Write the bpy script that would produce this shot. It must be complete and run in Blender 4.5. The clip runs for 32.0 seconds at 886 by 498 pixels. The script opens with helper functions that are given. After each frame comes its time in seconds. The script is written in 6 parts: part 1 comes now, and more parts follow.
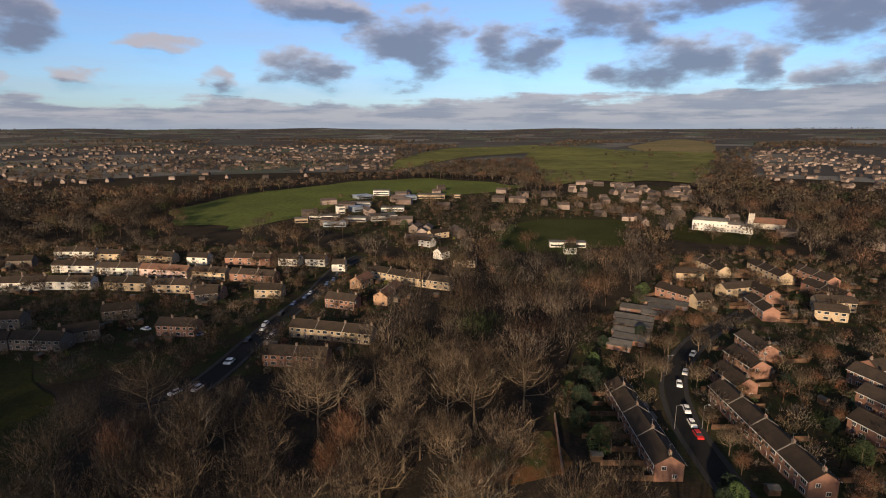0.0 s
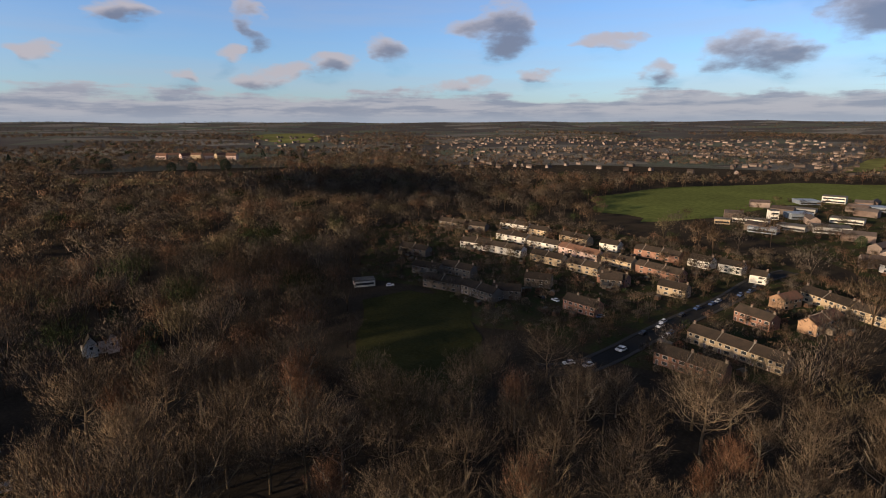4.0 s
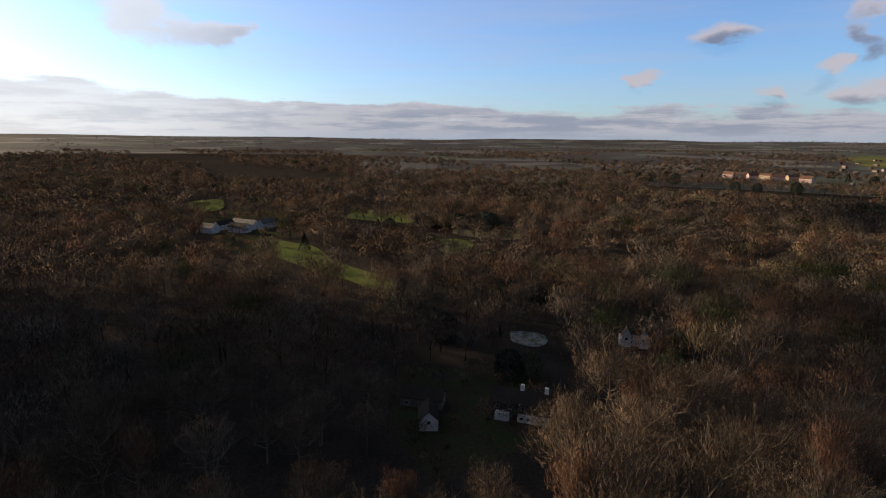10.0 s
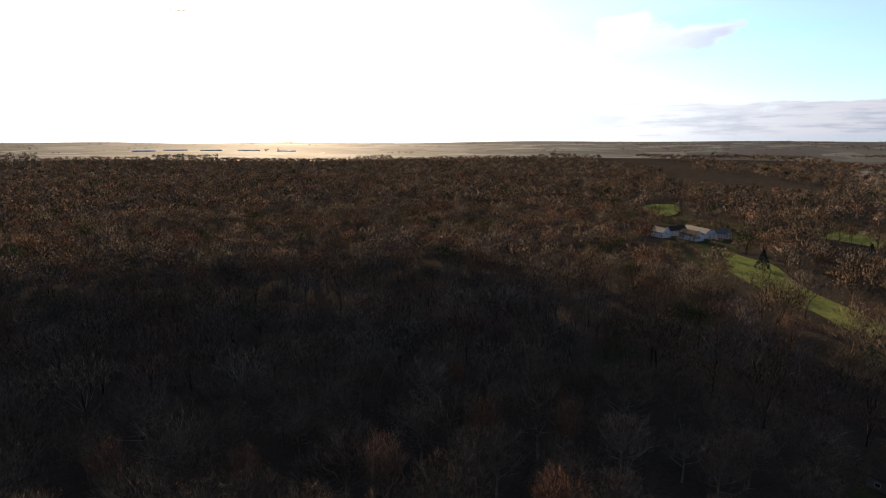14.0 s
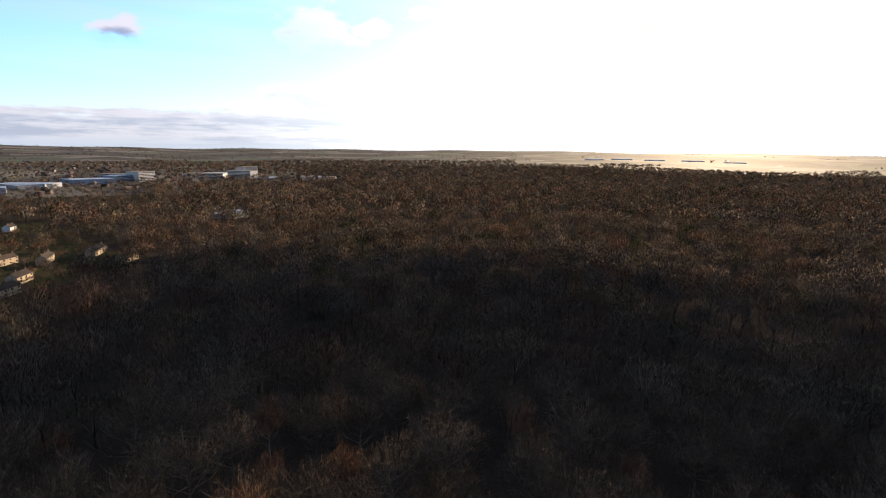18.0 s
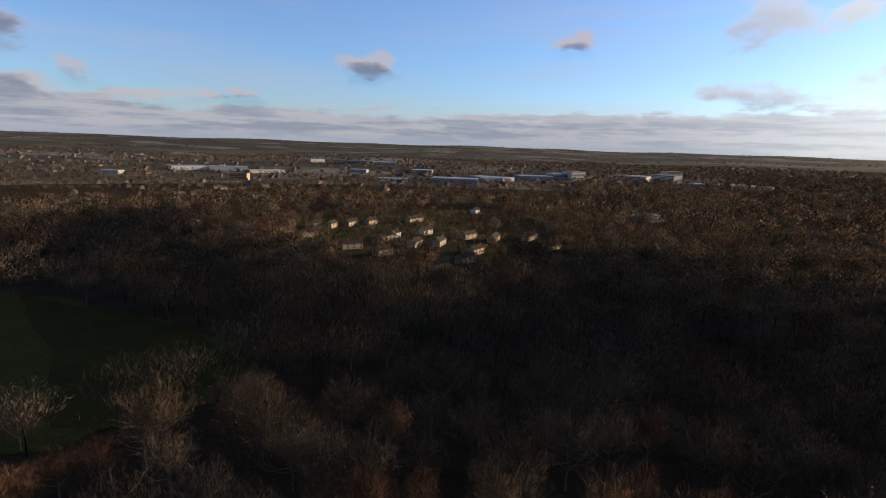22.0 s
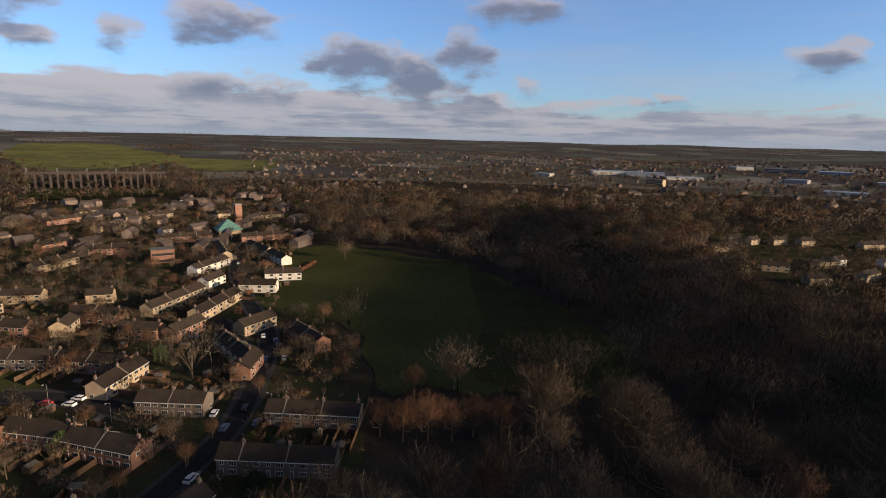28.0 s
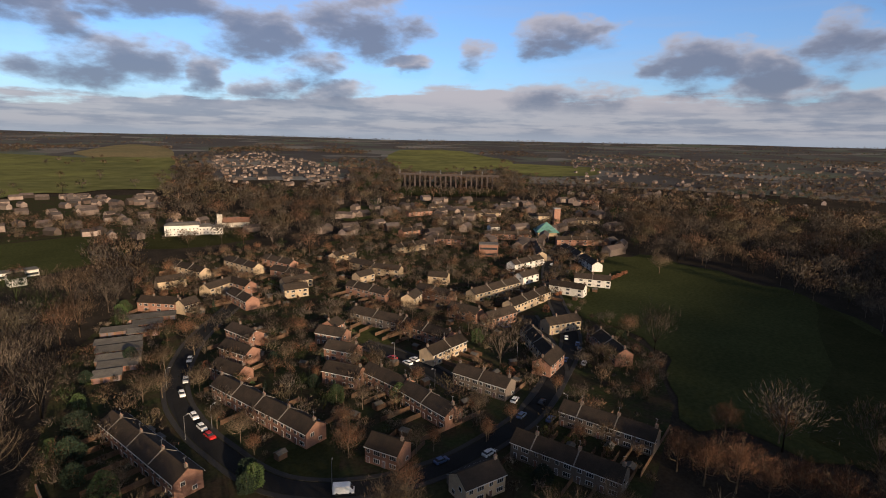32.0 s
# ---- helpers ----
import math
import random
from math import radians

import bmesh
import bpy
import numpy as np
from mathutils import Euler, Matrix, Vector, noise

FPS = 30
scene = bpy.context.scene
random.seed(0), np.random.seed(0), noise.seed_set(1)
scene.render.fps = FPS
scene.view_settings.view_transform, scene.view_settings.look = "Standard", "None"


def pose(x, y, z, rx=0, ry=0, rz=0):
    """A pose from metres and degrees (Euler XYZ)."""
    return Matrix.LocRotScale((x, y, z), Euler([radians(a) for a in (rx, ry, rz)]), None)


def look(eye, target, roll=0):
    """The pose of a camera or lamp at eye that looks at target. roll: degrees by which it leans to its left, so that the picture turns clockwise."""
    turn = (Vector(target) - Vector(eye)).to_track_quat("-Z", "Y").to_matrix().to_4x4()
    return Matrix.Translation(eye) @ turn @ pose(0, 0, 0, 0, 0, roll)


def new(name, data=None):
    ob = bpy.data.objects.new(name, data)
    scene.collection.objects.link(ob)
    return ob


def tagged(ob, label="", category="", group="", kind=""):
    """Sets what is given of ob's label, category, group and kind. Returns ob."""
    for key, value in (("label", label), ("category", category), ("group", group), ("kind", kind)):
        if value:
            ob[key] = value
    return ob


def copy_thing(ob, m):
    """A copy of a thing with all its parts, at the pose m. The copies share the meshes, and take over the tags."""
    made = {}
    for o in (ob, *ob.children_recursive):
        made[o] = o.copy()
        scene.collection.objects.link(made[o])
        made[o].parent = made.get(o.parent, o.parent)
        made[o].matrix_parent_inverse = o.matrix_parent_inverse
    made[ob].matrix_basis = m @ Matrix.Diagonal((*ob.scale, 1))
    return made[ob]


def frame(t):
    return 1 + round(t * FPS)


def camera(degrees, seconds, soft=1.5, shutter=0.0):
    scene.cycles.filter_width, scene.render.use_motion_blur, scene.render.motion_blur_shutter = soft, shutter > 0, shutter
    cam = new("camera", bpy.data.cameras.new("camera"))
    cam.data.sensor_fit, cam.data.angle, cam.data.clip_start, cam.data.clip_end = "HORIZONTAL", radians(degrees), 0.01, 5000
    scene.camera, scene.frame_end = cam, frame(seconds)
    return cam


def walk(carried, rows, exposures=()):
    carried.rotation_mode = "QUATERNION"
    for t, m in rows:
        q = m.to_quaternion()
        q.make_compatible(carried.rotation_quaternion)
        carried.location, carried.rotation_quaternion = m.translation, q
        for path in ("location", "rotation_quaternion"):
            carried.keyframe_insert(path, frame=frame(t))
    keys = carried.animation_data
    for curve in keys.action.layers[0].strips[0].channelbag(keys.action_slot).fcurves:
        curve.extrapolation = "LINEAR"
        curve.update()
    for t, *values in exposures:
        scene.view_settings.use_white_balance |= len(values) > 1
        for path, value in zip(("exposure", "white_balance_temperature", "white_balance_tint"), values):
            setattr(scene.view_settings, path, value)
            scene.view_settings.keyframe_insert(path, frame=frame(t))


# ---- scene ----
cam = camera(79.24, 32.0, soft=1.0)
H = 85.0   # the drone hovers and turns on the spot
PATH = [
    (0.0, pose(0, 0, H, 77.41, 0.01, 0.01)),
    (0.5, pose(0, 0, H, 77.25, 0.01, 8.86)),
    (1.0, pose(0, 0, H, 77.12, -0.04, 13.21)),
    (1.5, pose(0, 0, H, 77.03, -0.05, 19.42)),
    (2.0, pose(0, 0, H, 76.87, -0.03, 23.66)),
    (2.5, pose(0, 0, H, 76.77, -0.05, 28.79)),
    (4.5, pose(0, 0, H, 76.72, 0.13, 47.89)),
    (5.0, pose(0, 0, H, 76.77, 0.07, 53.43)),
    (5.5, pose(0, 0, H, 76.86, -0.02, 58.78)),
    (6.0, pose(0, 0, H, 76.98, -0.04, 64.02)),
    (6.5, pose(0, 0, H, 77.18, -0.18, 68.92)),
    (7.0, pose(0, 0, H, 77.36, -0.24, 73.33)),
    (7.5, pose(0, 0, H, 77.58, -0.32, 77.45)),
    (8.0, pose(0, 0, H, 77.77, -0.39, 81.57)),
    (8.5, pose(0, 0, H, 77.97, -0.51, 85.57)),
    (9.0, pose(0, 0, H, 78.10, -0.54, 89.46)),
    (9.5, pose(0, 0, H, 78.25, -0.50, 93.58)),
    (10.0, pose(0, 0, H, 78.39, -0.53, 98.27)),
    (10.5, pose(0, 0, H, 78.47, -0.55, 103.63)),
    (11.0, pose(0, 0, H, 78.56, -0.43, 109.28)),
    (11.5, pose(0, 0, H, 78.60, -0.39, 114.98)),
    (12.0, pose(0, 0, H, 78.64, -0.49, 120.43)),
    (12.5, pose(0, 0, H, 78.59, -0.56, 126.15)),
    (13.0, pose(0, 0, H, 78.69, -0.23, 131.92)),
    (13.5, pose(0, 0, H, 78.74, 0.07, 138.07)),
    (14.0, pose(0, 0, H, 78.75, 0.12, 144.42)),
    (14.5, pose(0, 0, H, 78.71, -0.09, 150.56)),
    (16.5, pose(0, 0, H, 79.18, -0.19, 172.18)),
    (17.0, pose(0, 0, H, 79.25, -0.21, 177.42)),
    (17.5, pose(0, 0, H, 79.47, -0.48, 182.85)),
    (18.0, pose(0, 0, H, 79.61, -0.63, 188.82)),
    (18.5, pose(0, 0, H, 79.67, -0.81, 194.43)),
    (19.0, pose(0, 0, H, 79.77, -1.17, 200.01)),
    (19.5, pose(0, 0, H, 79.61, -1.06, 205.49)),
    (20.0, pose(0, 0, H, 79.59, -1.36, 211.15)),
    (20.5, pose(0, 0, H, 79.50, -1.46, 216.60)),
    (21.0, pose(0, 0, H, 79.40, -1.68, 221.74)),
    (21.5, pose(0, 0, H, 79.23, -1.72, 226.76)),
    (22.0, pose(0, 0, H, 79.07, -1.85, 231.74)),
    (22.5, pose(0, 0, H, 78.93, -1.86, 235.90)),
    (23.0, pose(0, 0, H, 78.80, -1.88, 239.14)),
    (23.5, pose(0, 0, H, 78.70, -1.82, 242.20)),
    (24.0, pose(0, 0, H, 78.65, -1.83, 245.27)),
    (24.5, pose(0, 0, H, 78.53, -1.76, 249.12)),
    (26.5, pose(0, 0, H, 78.49, -1.41, 262.74)),
    (27.0, pose(0, 0, H, 78.50, -1.39, 266.24)),
    (27.5, pose(0, 0, H, 78.50, -1.37, 270.07)),
    (28.0, pose(0, 0, H, 78.50, -1.35, 273.93)),
    (28.5, pose(0, 0, H, 78.51, -1.31, 278.12)),
    (29.0, pose(0, 0, H, 78.52, -1.29, 282.20)),
    (29.5, pose(0, 0, H, 78.48, -1.14, 286.65)),
    (30.0, pose(0, 0, H, 78.48, -1.08, 290.89)),
    (30.5, pose(0, 0, H, 78.52, -1.06, 295.41)),
    (31.0, pose(0, 0, H, 78.54, -1.03, 300.09)),
    (31.5, pose(0, 0, H, 78.52, -1.04, 304.72)),
    (32.0, pose(0, 0, H, 78.51, -1.12, 307.07)),
]
# the film's camera opens up a little as it turns towards the sun
walk(cam, PATH, exposures=[(0.0, 0.86, 6000, 10), (9.0, 0.92, 6000, 10), (12.0, 1.22, 6000, 10), (14.0, 1.5, 6000, 10), (16.0, 1.85, 6000, 10), (18.0, 1.7, 6000, 10), (20.0, 1.2, 6000, 10), (22.0, 0.92, 6000, 10), (26.0, 0.82, 6000, 10), (32.0, 0.84, 6000, 10)])

# ---- sky, sun ----
SUN_AZ, SUN_EL = 161.0, 13.0   # degrees turned left from +y; height over the horizon
sun_dir = Vector((-math.sin(radians(SUN_AZ)) * math.cos(radians(SUN_EL)), math.cos(radians(SUN_AZ)) * math.cos(radians(SUN_EL)), math.sin(radians(SUN_EL))))
sun = new("sun", bpy.data.lights.new("sun", "SUN"))
sun.data.energy, sun.data.angle, sun.data.color = 5.0, radians(0.5), (1.0, 0.71, 0.42)
sun.matrix_world = look(sun_dir * 1000, (0, 0, 0))

world = bpy.data.worlds.new("sky")
world.use_nodes = True
scene.world = world
wt = world.node_tree
wt.nodes.clear()


def wnode(kind, **values):
    n = wt.nodes.new(kind)
    for k, v in values.items():
        if k == "op":
            n.operation = v
        else:
            n.inputs[int(k[1:])].default_value = v
    return n


def wmath(op, a, b=None, c=None):
    n = wnode("ShaderNodeMath", op=op)
    for i, v in enumerate((a, b, c)):
        if v is None:
            continue
        if isinstance(v, (int, float)):
            n.inputs[i].default_value = v
        else:
            wt.links.new(v, n.inputs[i])
    return n.outputs[0]


def wramp(v, a, b, lo=0.0, hi=1.0):
    n = wt.nodes.new("ShaderNodeMapRange")
    n.interpolation_type = "SMOOTHSTEP"
    wt.links.new(v, n.inputs[0])
    for i, k in enumerate((a, b, lo, hi)):
        n.inputs[i + 1].default_value = k
    return n.outputs[0]


def wmix(f, a, b):
    n = wt.nodes.new("ShaderNodeMix")
    n.data_type = "RGBA"
    for k, v in ((0, f), (6, a), (7, b)):
        if isinstance(v, (int, float, tuple)):
            n.inputs[k].default_value = v
        else:
            wt.links.new(v, n.inputs[k])
    return n.outputs[2]


def wnoise(vec, scale, detail, rough):
    n = wt.nodes.new("ShaderNodeTexNoise")
    wt.links.new(vec, n.inputs["Vector"])
    n.inputs["Scale"].default_value, n.inputs["Detail"].default_value, n.inputs["Roughness"].default_value = scale, detail, rough
    return n.outputs[0]


sky = wt.nodes.new("ShaderNodeTexSky")
sky.sky_type, sky.sun_disc = "NISHITA", False
sky.sun_elevation, sky.sun_rotation = radians(SUN_EL), radians(360 - SUN_AZ)
sky.air_density, sky.dust_density, sky.ozone_density = 1.0, 0.7, 4.0
way = wt.nodes.new("ShaderNodeTexCoord").outputs["Generated"]
sep = wt.nodes.new("ShaderNodeSeparateXYZ")
wt.links.new(way, sep.inputs[0])
to_deg = 180 / math.pi
height = wmath("MULTIPLY", wmath("ARCSINE", sep.outputs[2]), to_deg)
turn = wmath("MULTIPLY", wmath("ARCTAN2", wmath("MULTIPLY", sep.outputs[0], -1.0), sep.outputs[1]), to_deg)
# clouds: degrees turned left from north, height over the horizon, half width, half height
CLOUDS_NORTH = [(3.1, 8.3, 6.2, 4), (13.5, 6.2, 4.6, 2.6), (21, 4.8, 2.8, 1.2), (33, 4.9, 2.6, 1), (-21.5, 6.5, 7.4, 3.2), (-7.2, 8.2, 4.2, 3.8), (-15, 10.6, 7.2, 2.8), (-29.3, 5.3, 3, 2.4), (-36.5, 4.6, 4.6, 2.1), (-34.5, 9.8, 7, 3.3), (12, 11.8, 7, 1.6), (37, 8.8, 3.6, 2.6), (48, 7, 2.2, 2.1), (61, 9.4, 2.2, 2.6), (60, 4.3, 3.8, 1.2), (64.3, 6, 1.8, 0.8), (68.6, 4, 2.4, 0.8), (54.4, 5.5, 2.8, 1.2), (41, 3.6, 3.4, 1), (-26, 11.6, 8, 2), (-39, 6.8, 3.6, 1.8), (27, 7.4, 4, 0.8)]
CLOUDS_EAST = [(-44.6, 11, 6.8, 3.2), (-18.5, 9.2, 3.6, 2.2), (-49.7, 7.7, 2.4, 0.9), (-56.5, 8.6, 2.4, 1.5), (-65, 10.4, 6.3, 2.1), (-76.9, 7.7, 5.4, 2.6), (-83, 6.9, 4.5, 2.2), (-64.5, 4.4, 6.5, 1.8), (-42, 4.4, 5, 1.5), (-88, 8.6, 3.8, 3), (-119.9, 7.7, 3.2, 1.6), (-107, 4.2, 3.1, 0.7), (-95.5, 6, 2.3, 1.1), (-92, 12.8, 6, 1.8), (-84, 4.9, 6, 1.4), (-101, 3.6, 5, 0.8), (-90.5, 3.9, 4.4, 1.2), (-140.9, 10.1, 2.6, 1), (-122, 3.7, 3.4, 0.45)]
CLOUDS_SOUTH = [(-158.5, 11.5, 4.6, 2.5), (-164, 11.9, 2.1, 1.1), (-168.5, 13.2, 1.6, 0.7), (-178, 9.9, 1.3, 0.7), (-171, 6.3, 6.2, 2.4), (-158.5, 5.5, 5, 1.6), (124.5, 10, 6, 2.2), (119, 9.8, 2.4, 1.7), (78, 6.1, 1.7, 0.8), (72, 9.5, 2.7, 1)]


def nearness(raised):
    """How far inside the nearest cloud a direction lies, 1 in its middle and 0 at its rim; raised: degrees higher up."""
    comb = wt.nodes.new("ShaderNodeCombineXYZ")
    wt.links.new(wmath("ADD", turn, wmath("MULTIPLY", wmath("SUBTRACT", wisp, 0.5), 11.0)), comb.inputs[0])
    wt.links.new(wmath("ADD", wmath("ADD", height, raised), wmath("MULTIPLY", wmath("SUBTRACT", wisp, 0.5), -4.0)), comb.inputs[1])
    least = 9.0
    for a, e, w, h in CLOUDS_NORTH + CLOUDS_EAST + CLOUDS_SOUTH:
        m = wt.nodes.new("ShaderNodeVectorMath")
        m.operation = "MULTIPLY_ADD"
        wt.links.new(comb.outputs[0], m.inputs[0])
        m.inputs[1].default_value, m.inputs[2].default_value = (1 / w, 1 / h, 0), (-a / w, -e / h, 0)
        d = wnode("ShaderNodeVectorMath", op="DOT_PRODUCT")
        wt.links.new(m.outputs[0], d.inputs[0])
        wt.links.new(m.outputs[0], d.inputs[1])
        least = wmath("MINIMUM", d.outputs["Value"], least)
    return wmath("SUBTRACT", 1.0, least)


flat_way = wnode("ShaderNodeVectorMath", op="MULTIPLY")
wt.links.new(way, flat_way.inputs[0])
flat_way.inputs[1].default_value = (1.0, 1.0, 2.3)
long_way = wnode("ShaderNodeVectorMath", op="MULTIPLY")
wt.links.new(way, long_way.inputs[0])
long_way.inputs[1].default_value = (1.6, 1.6, 16.0)
wisp = wnoise(flat_way.outputs[0], 7.0, 4.0, 0.55)
puff = wmath("SUBTRACT", wnoise(flat_way.outputs[0], 11.0, 7.0, 0.56), 0.5)
# unseen cloud added overhead, broken; its dark tone dims the light in shade
overhead = wmath("MULTIPLY", wramp(height, 13.0, 22.0), wramp(wnoise(flat_way.outputs[0], 2.6, 5.0, 0.55), 0.3, 0.5))
body = wmath("MAXIMUM", nearness(0.0), -1.0)
above = wmath("MAXIMUM", nearness(1.1), -1.0)
cover = wmath("ADD", body, wmath("MULTIPLY", puff, 3.4))
mask = wmath("MAXIMUM", wramp(cover, -0.25, 1.0, 0.0, 0.9), overhead)
thick = wmath("MAXIMUM", wramp(wmath("ADD", wmath("ADD", wmath("MULTIPLY", above, 0.75), wmath("MULTIPLY", body, 0.2)), wmath("MULTIPLY", puff, 2.2)), -0.1, 1.0), overhead)
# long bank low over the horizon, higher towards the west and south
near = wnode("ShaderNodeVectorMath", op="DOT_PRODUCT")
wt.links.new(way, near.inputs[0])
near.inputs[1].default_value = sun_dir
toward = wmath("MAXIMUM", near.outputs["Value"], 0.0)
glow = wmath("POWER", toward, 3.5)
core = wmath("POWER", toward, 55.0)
lean = wnode("ShaderNodeVectorMath", op="DOT_PRODUCT")
wt.links.new(way, lean.inputs[0])
lean.inputs[1].default_value = (0.84, 0.54, 0.0)
bank_n = wnoise(long_way.outputs[0], 2.6, 6.0, 0.6)
ragged = wmath("ADD", wmath("MULTIPLY", wmath("SUBTRACT", bank_n, 0.5), 4.2), wmath("MULTIPLY", puff, 3.2))
bank_top = wmath("SUBTRACT", wmath("ADD", 3.0, wmath("ADD", wmath("MULTIPLY", wmath("POWER", toward, 2.0), 2.2), wmath("MULTIPLY", wmath("POWER", wmath("MAXIMUM", lean.outputs["Value"], 0.0), 5.0), 2.0))), height)
bank = wmath("MULTIPLY", wramp(wmath("ADD", bank_top, ragged), -0.35, 0.75), 0.93)
streak = wramp(wmath("ADD", wnoise(long_way.outputs[0], 4.5, 5.0, 0.6), wmath("MULTIPLY", puff, 0.35)), 0.4, 0.62)
cloud = wmix(thick, (0.94, 0.82, 0.81, 1), (0.35, 0.36, 0.46, 1))
cloud = wmix(overhead, cloud, (0.16, 0.18, 0.25, 1))
bank_tone = wmix(streak, (0.8, 0.76, 0.79, 1), (0.46, 0.49, 0.6, 1))
bank_tone = wmix(wramp(height, 1.3, 0.1, 0.0, 0.8), bank_tone, (0.62, 0.68, 0.78, 1))
cloud = wmix(wmath("MULTIPLY", bank, wramp(height, 4.5, 2.0)), cloud, bank_tone)
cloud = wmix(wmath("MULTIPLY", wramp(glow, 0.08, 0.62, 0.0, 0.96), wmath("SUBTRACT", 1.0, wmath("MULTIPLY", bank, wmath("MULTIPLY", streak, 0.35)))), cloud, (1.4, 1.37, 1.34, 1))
# thin high veil in long streaks
veil = wramp(wnoise(long_way.outputs[0], 1.1, 4.0, 0.55), 0.35, 0.75, 0.1, 0.36)
full = wmath("MAXIMUM", wmath("MAXIMUM", mask, bank), veil)
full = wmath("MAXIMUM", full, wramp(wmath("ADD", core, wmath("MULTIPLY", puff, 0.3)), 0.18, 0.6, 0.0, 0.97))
b_sky, b_cloud, mixer, wout = (wt.nodes.new(k) for k in ("ShaderNodeBackground", "ShaderNodeBackground", "ShaderNodeMixShader", "ShaderNodeOutputWorld"))
tone = wt.nodes.new("ShaderNodeMix")
tone.data_type, tone.blend_type = "RGBA", "MULTIPLY"
tone.inputs[0].default_value, tone.inputs[7].default_value = 1.0, (0.94, 0.97, 1.08, 1)
wt.links.new(sky.outputs[0], tone.inputs[6])
wt.links.new(tone.outputs[2], b_sky.inputs[0])
b_sky.inputs[1].default_value = 0.102
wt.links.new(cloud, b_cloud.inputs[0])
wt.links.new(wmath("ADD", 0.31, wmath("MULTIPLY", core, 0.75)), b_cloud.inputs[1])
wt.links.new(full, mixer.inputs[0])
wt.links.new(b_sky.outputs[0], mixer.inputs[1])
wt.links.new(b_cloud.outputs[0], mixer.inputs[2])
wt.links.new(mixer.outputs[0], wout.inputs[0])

# ---- materials ----
def material(name, base, second=None, rough=0.85, scale=1.0, fine=12.0, metal=0.0, spec=0.3, bump=0.0, vary=0.0, island=False, tint=False, mottle=0.0):
    """base and second mix by a coarse noise, a fine noise shades both; vary: spread of brightness between objects or islands; mottle: the same between the islands of one object."""
    m = bpy.data.materials.new(name)
    m.use_nodes = True
    t = m.node_tree
    p = t.nodes["Principled BSDF"]
    p.inputs["Roughness"].default_value, p.inputs["Metallic"].default_value = rough, metal
    p.inputs["Specular IOR Level"].default_value = spec
    pos = t.nodes.new("ShaderNodeNewGeometry").outputs["Position"]

    def noise_of(s, d):
        n = t.nodes.new("ShaderNodeTexNoise")
        t.links.new(pos, n.inputs["Vector"])
        n.inputs["Scale"].default_value, n.inputs["Detail"].default_value, n.inputs["Roughness"].default_value = s, d, 0.6
        return n.outputs[0]

    def mix(f, a, b, kind="MIX"):
        n = t.nodes.new("ShaderNodeMix")
        n.data_type, n.blend_type = "RGBA", kind
        for k, v in ((0, f), (6, a), (7, b)):
            if isinstance(v, (int, float, tuple)):
                n.inputs[k].default_value = v
            else:
                t.links.new(v, n.inputs[k])
        return n.outputs[2]

    def ranged(v, a, b, lo, hi):
        n = t.nodes.new("ShaderNodeMapRange")
        t.links.new(v, n.inputs[0])
        for i, k in enumerate((a, b, lo, hi)):
            n.inputs[i + 1].default_value = k
        return n.outputs[0]

    second = second or tuple(c * 0.7 for c in base)
    col = mix(ranged(noise_of(scale, 4), 0.38, 0.62, 0, 1), (*base, 1), (*second, 1))
    grain = noise_of(fine, 3)
    col = mix(1.0, col, ranged(grain, 0.25, 0.75, 0.72, 1.28), "MULTIPLY")
    if vary:
        if island:
            r = t.nodes.new("ShaderNodeNewGeometry").outputs["Random Per Island"]
        else:
            r = t.nodes.new("ShaderNodeObjectInfo").outputs["Random"]
        col = mix(1.0, col, ranged(r, 0, 1, 1 - vary, 1 + vary), "MULTIPLY")
    if mottle:
        r = t.nodes.new("ShaderNodeNewGeometry").outputs["Random Per Island"]
        col = mix(1.0, col, ranged(r, 0, 1, 1 - mottle, 1 + mottle), "MULTIPLY")
    if tint:
        a = t.nodes.new("ShaderNodeAttribute")
        a.attribute_name = "tint"
        col = mix(1.0, col, a.outputs["Color"], "MULTIPLY")
    t.links.new(col, p.inputs["Base Color"])
    if bump:
        b = t.nodes.new("ShaderNodeBump")
        b.inputs["Strength"].default_value = bump
        b.inputs["Distance"].default_value = 0.3
        t.links.new(grain, b.inputs["Height"])
        t.links.new(b.outputs[0], p.inputs["Normal"])
    return m


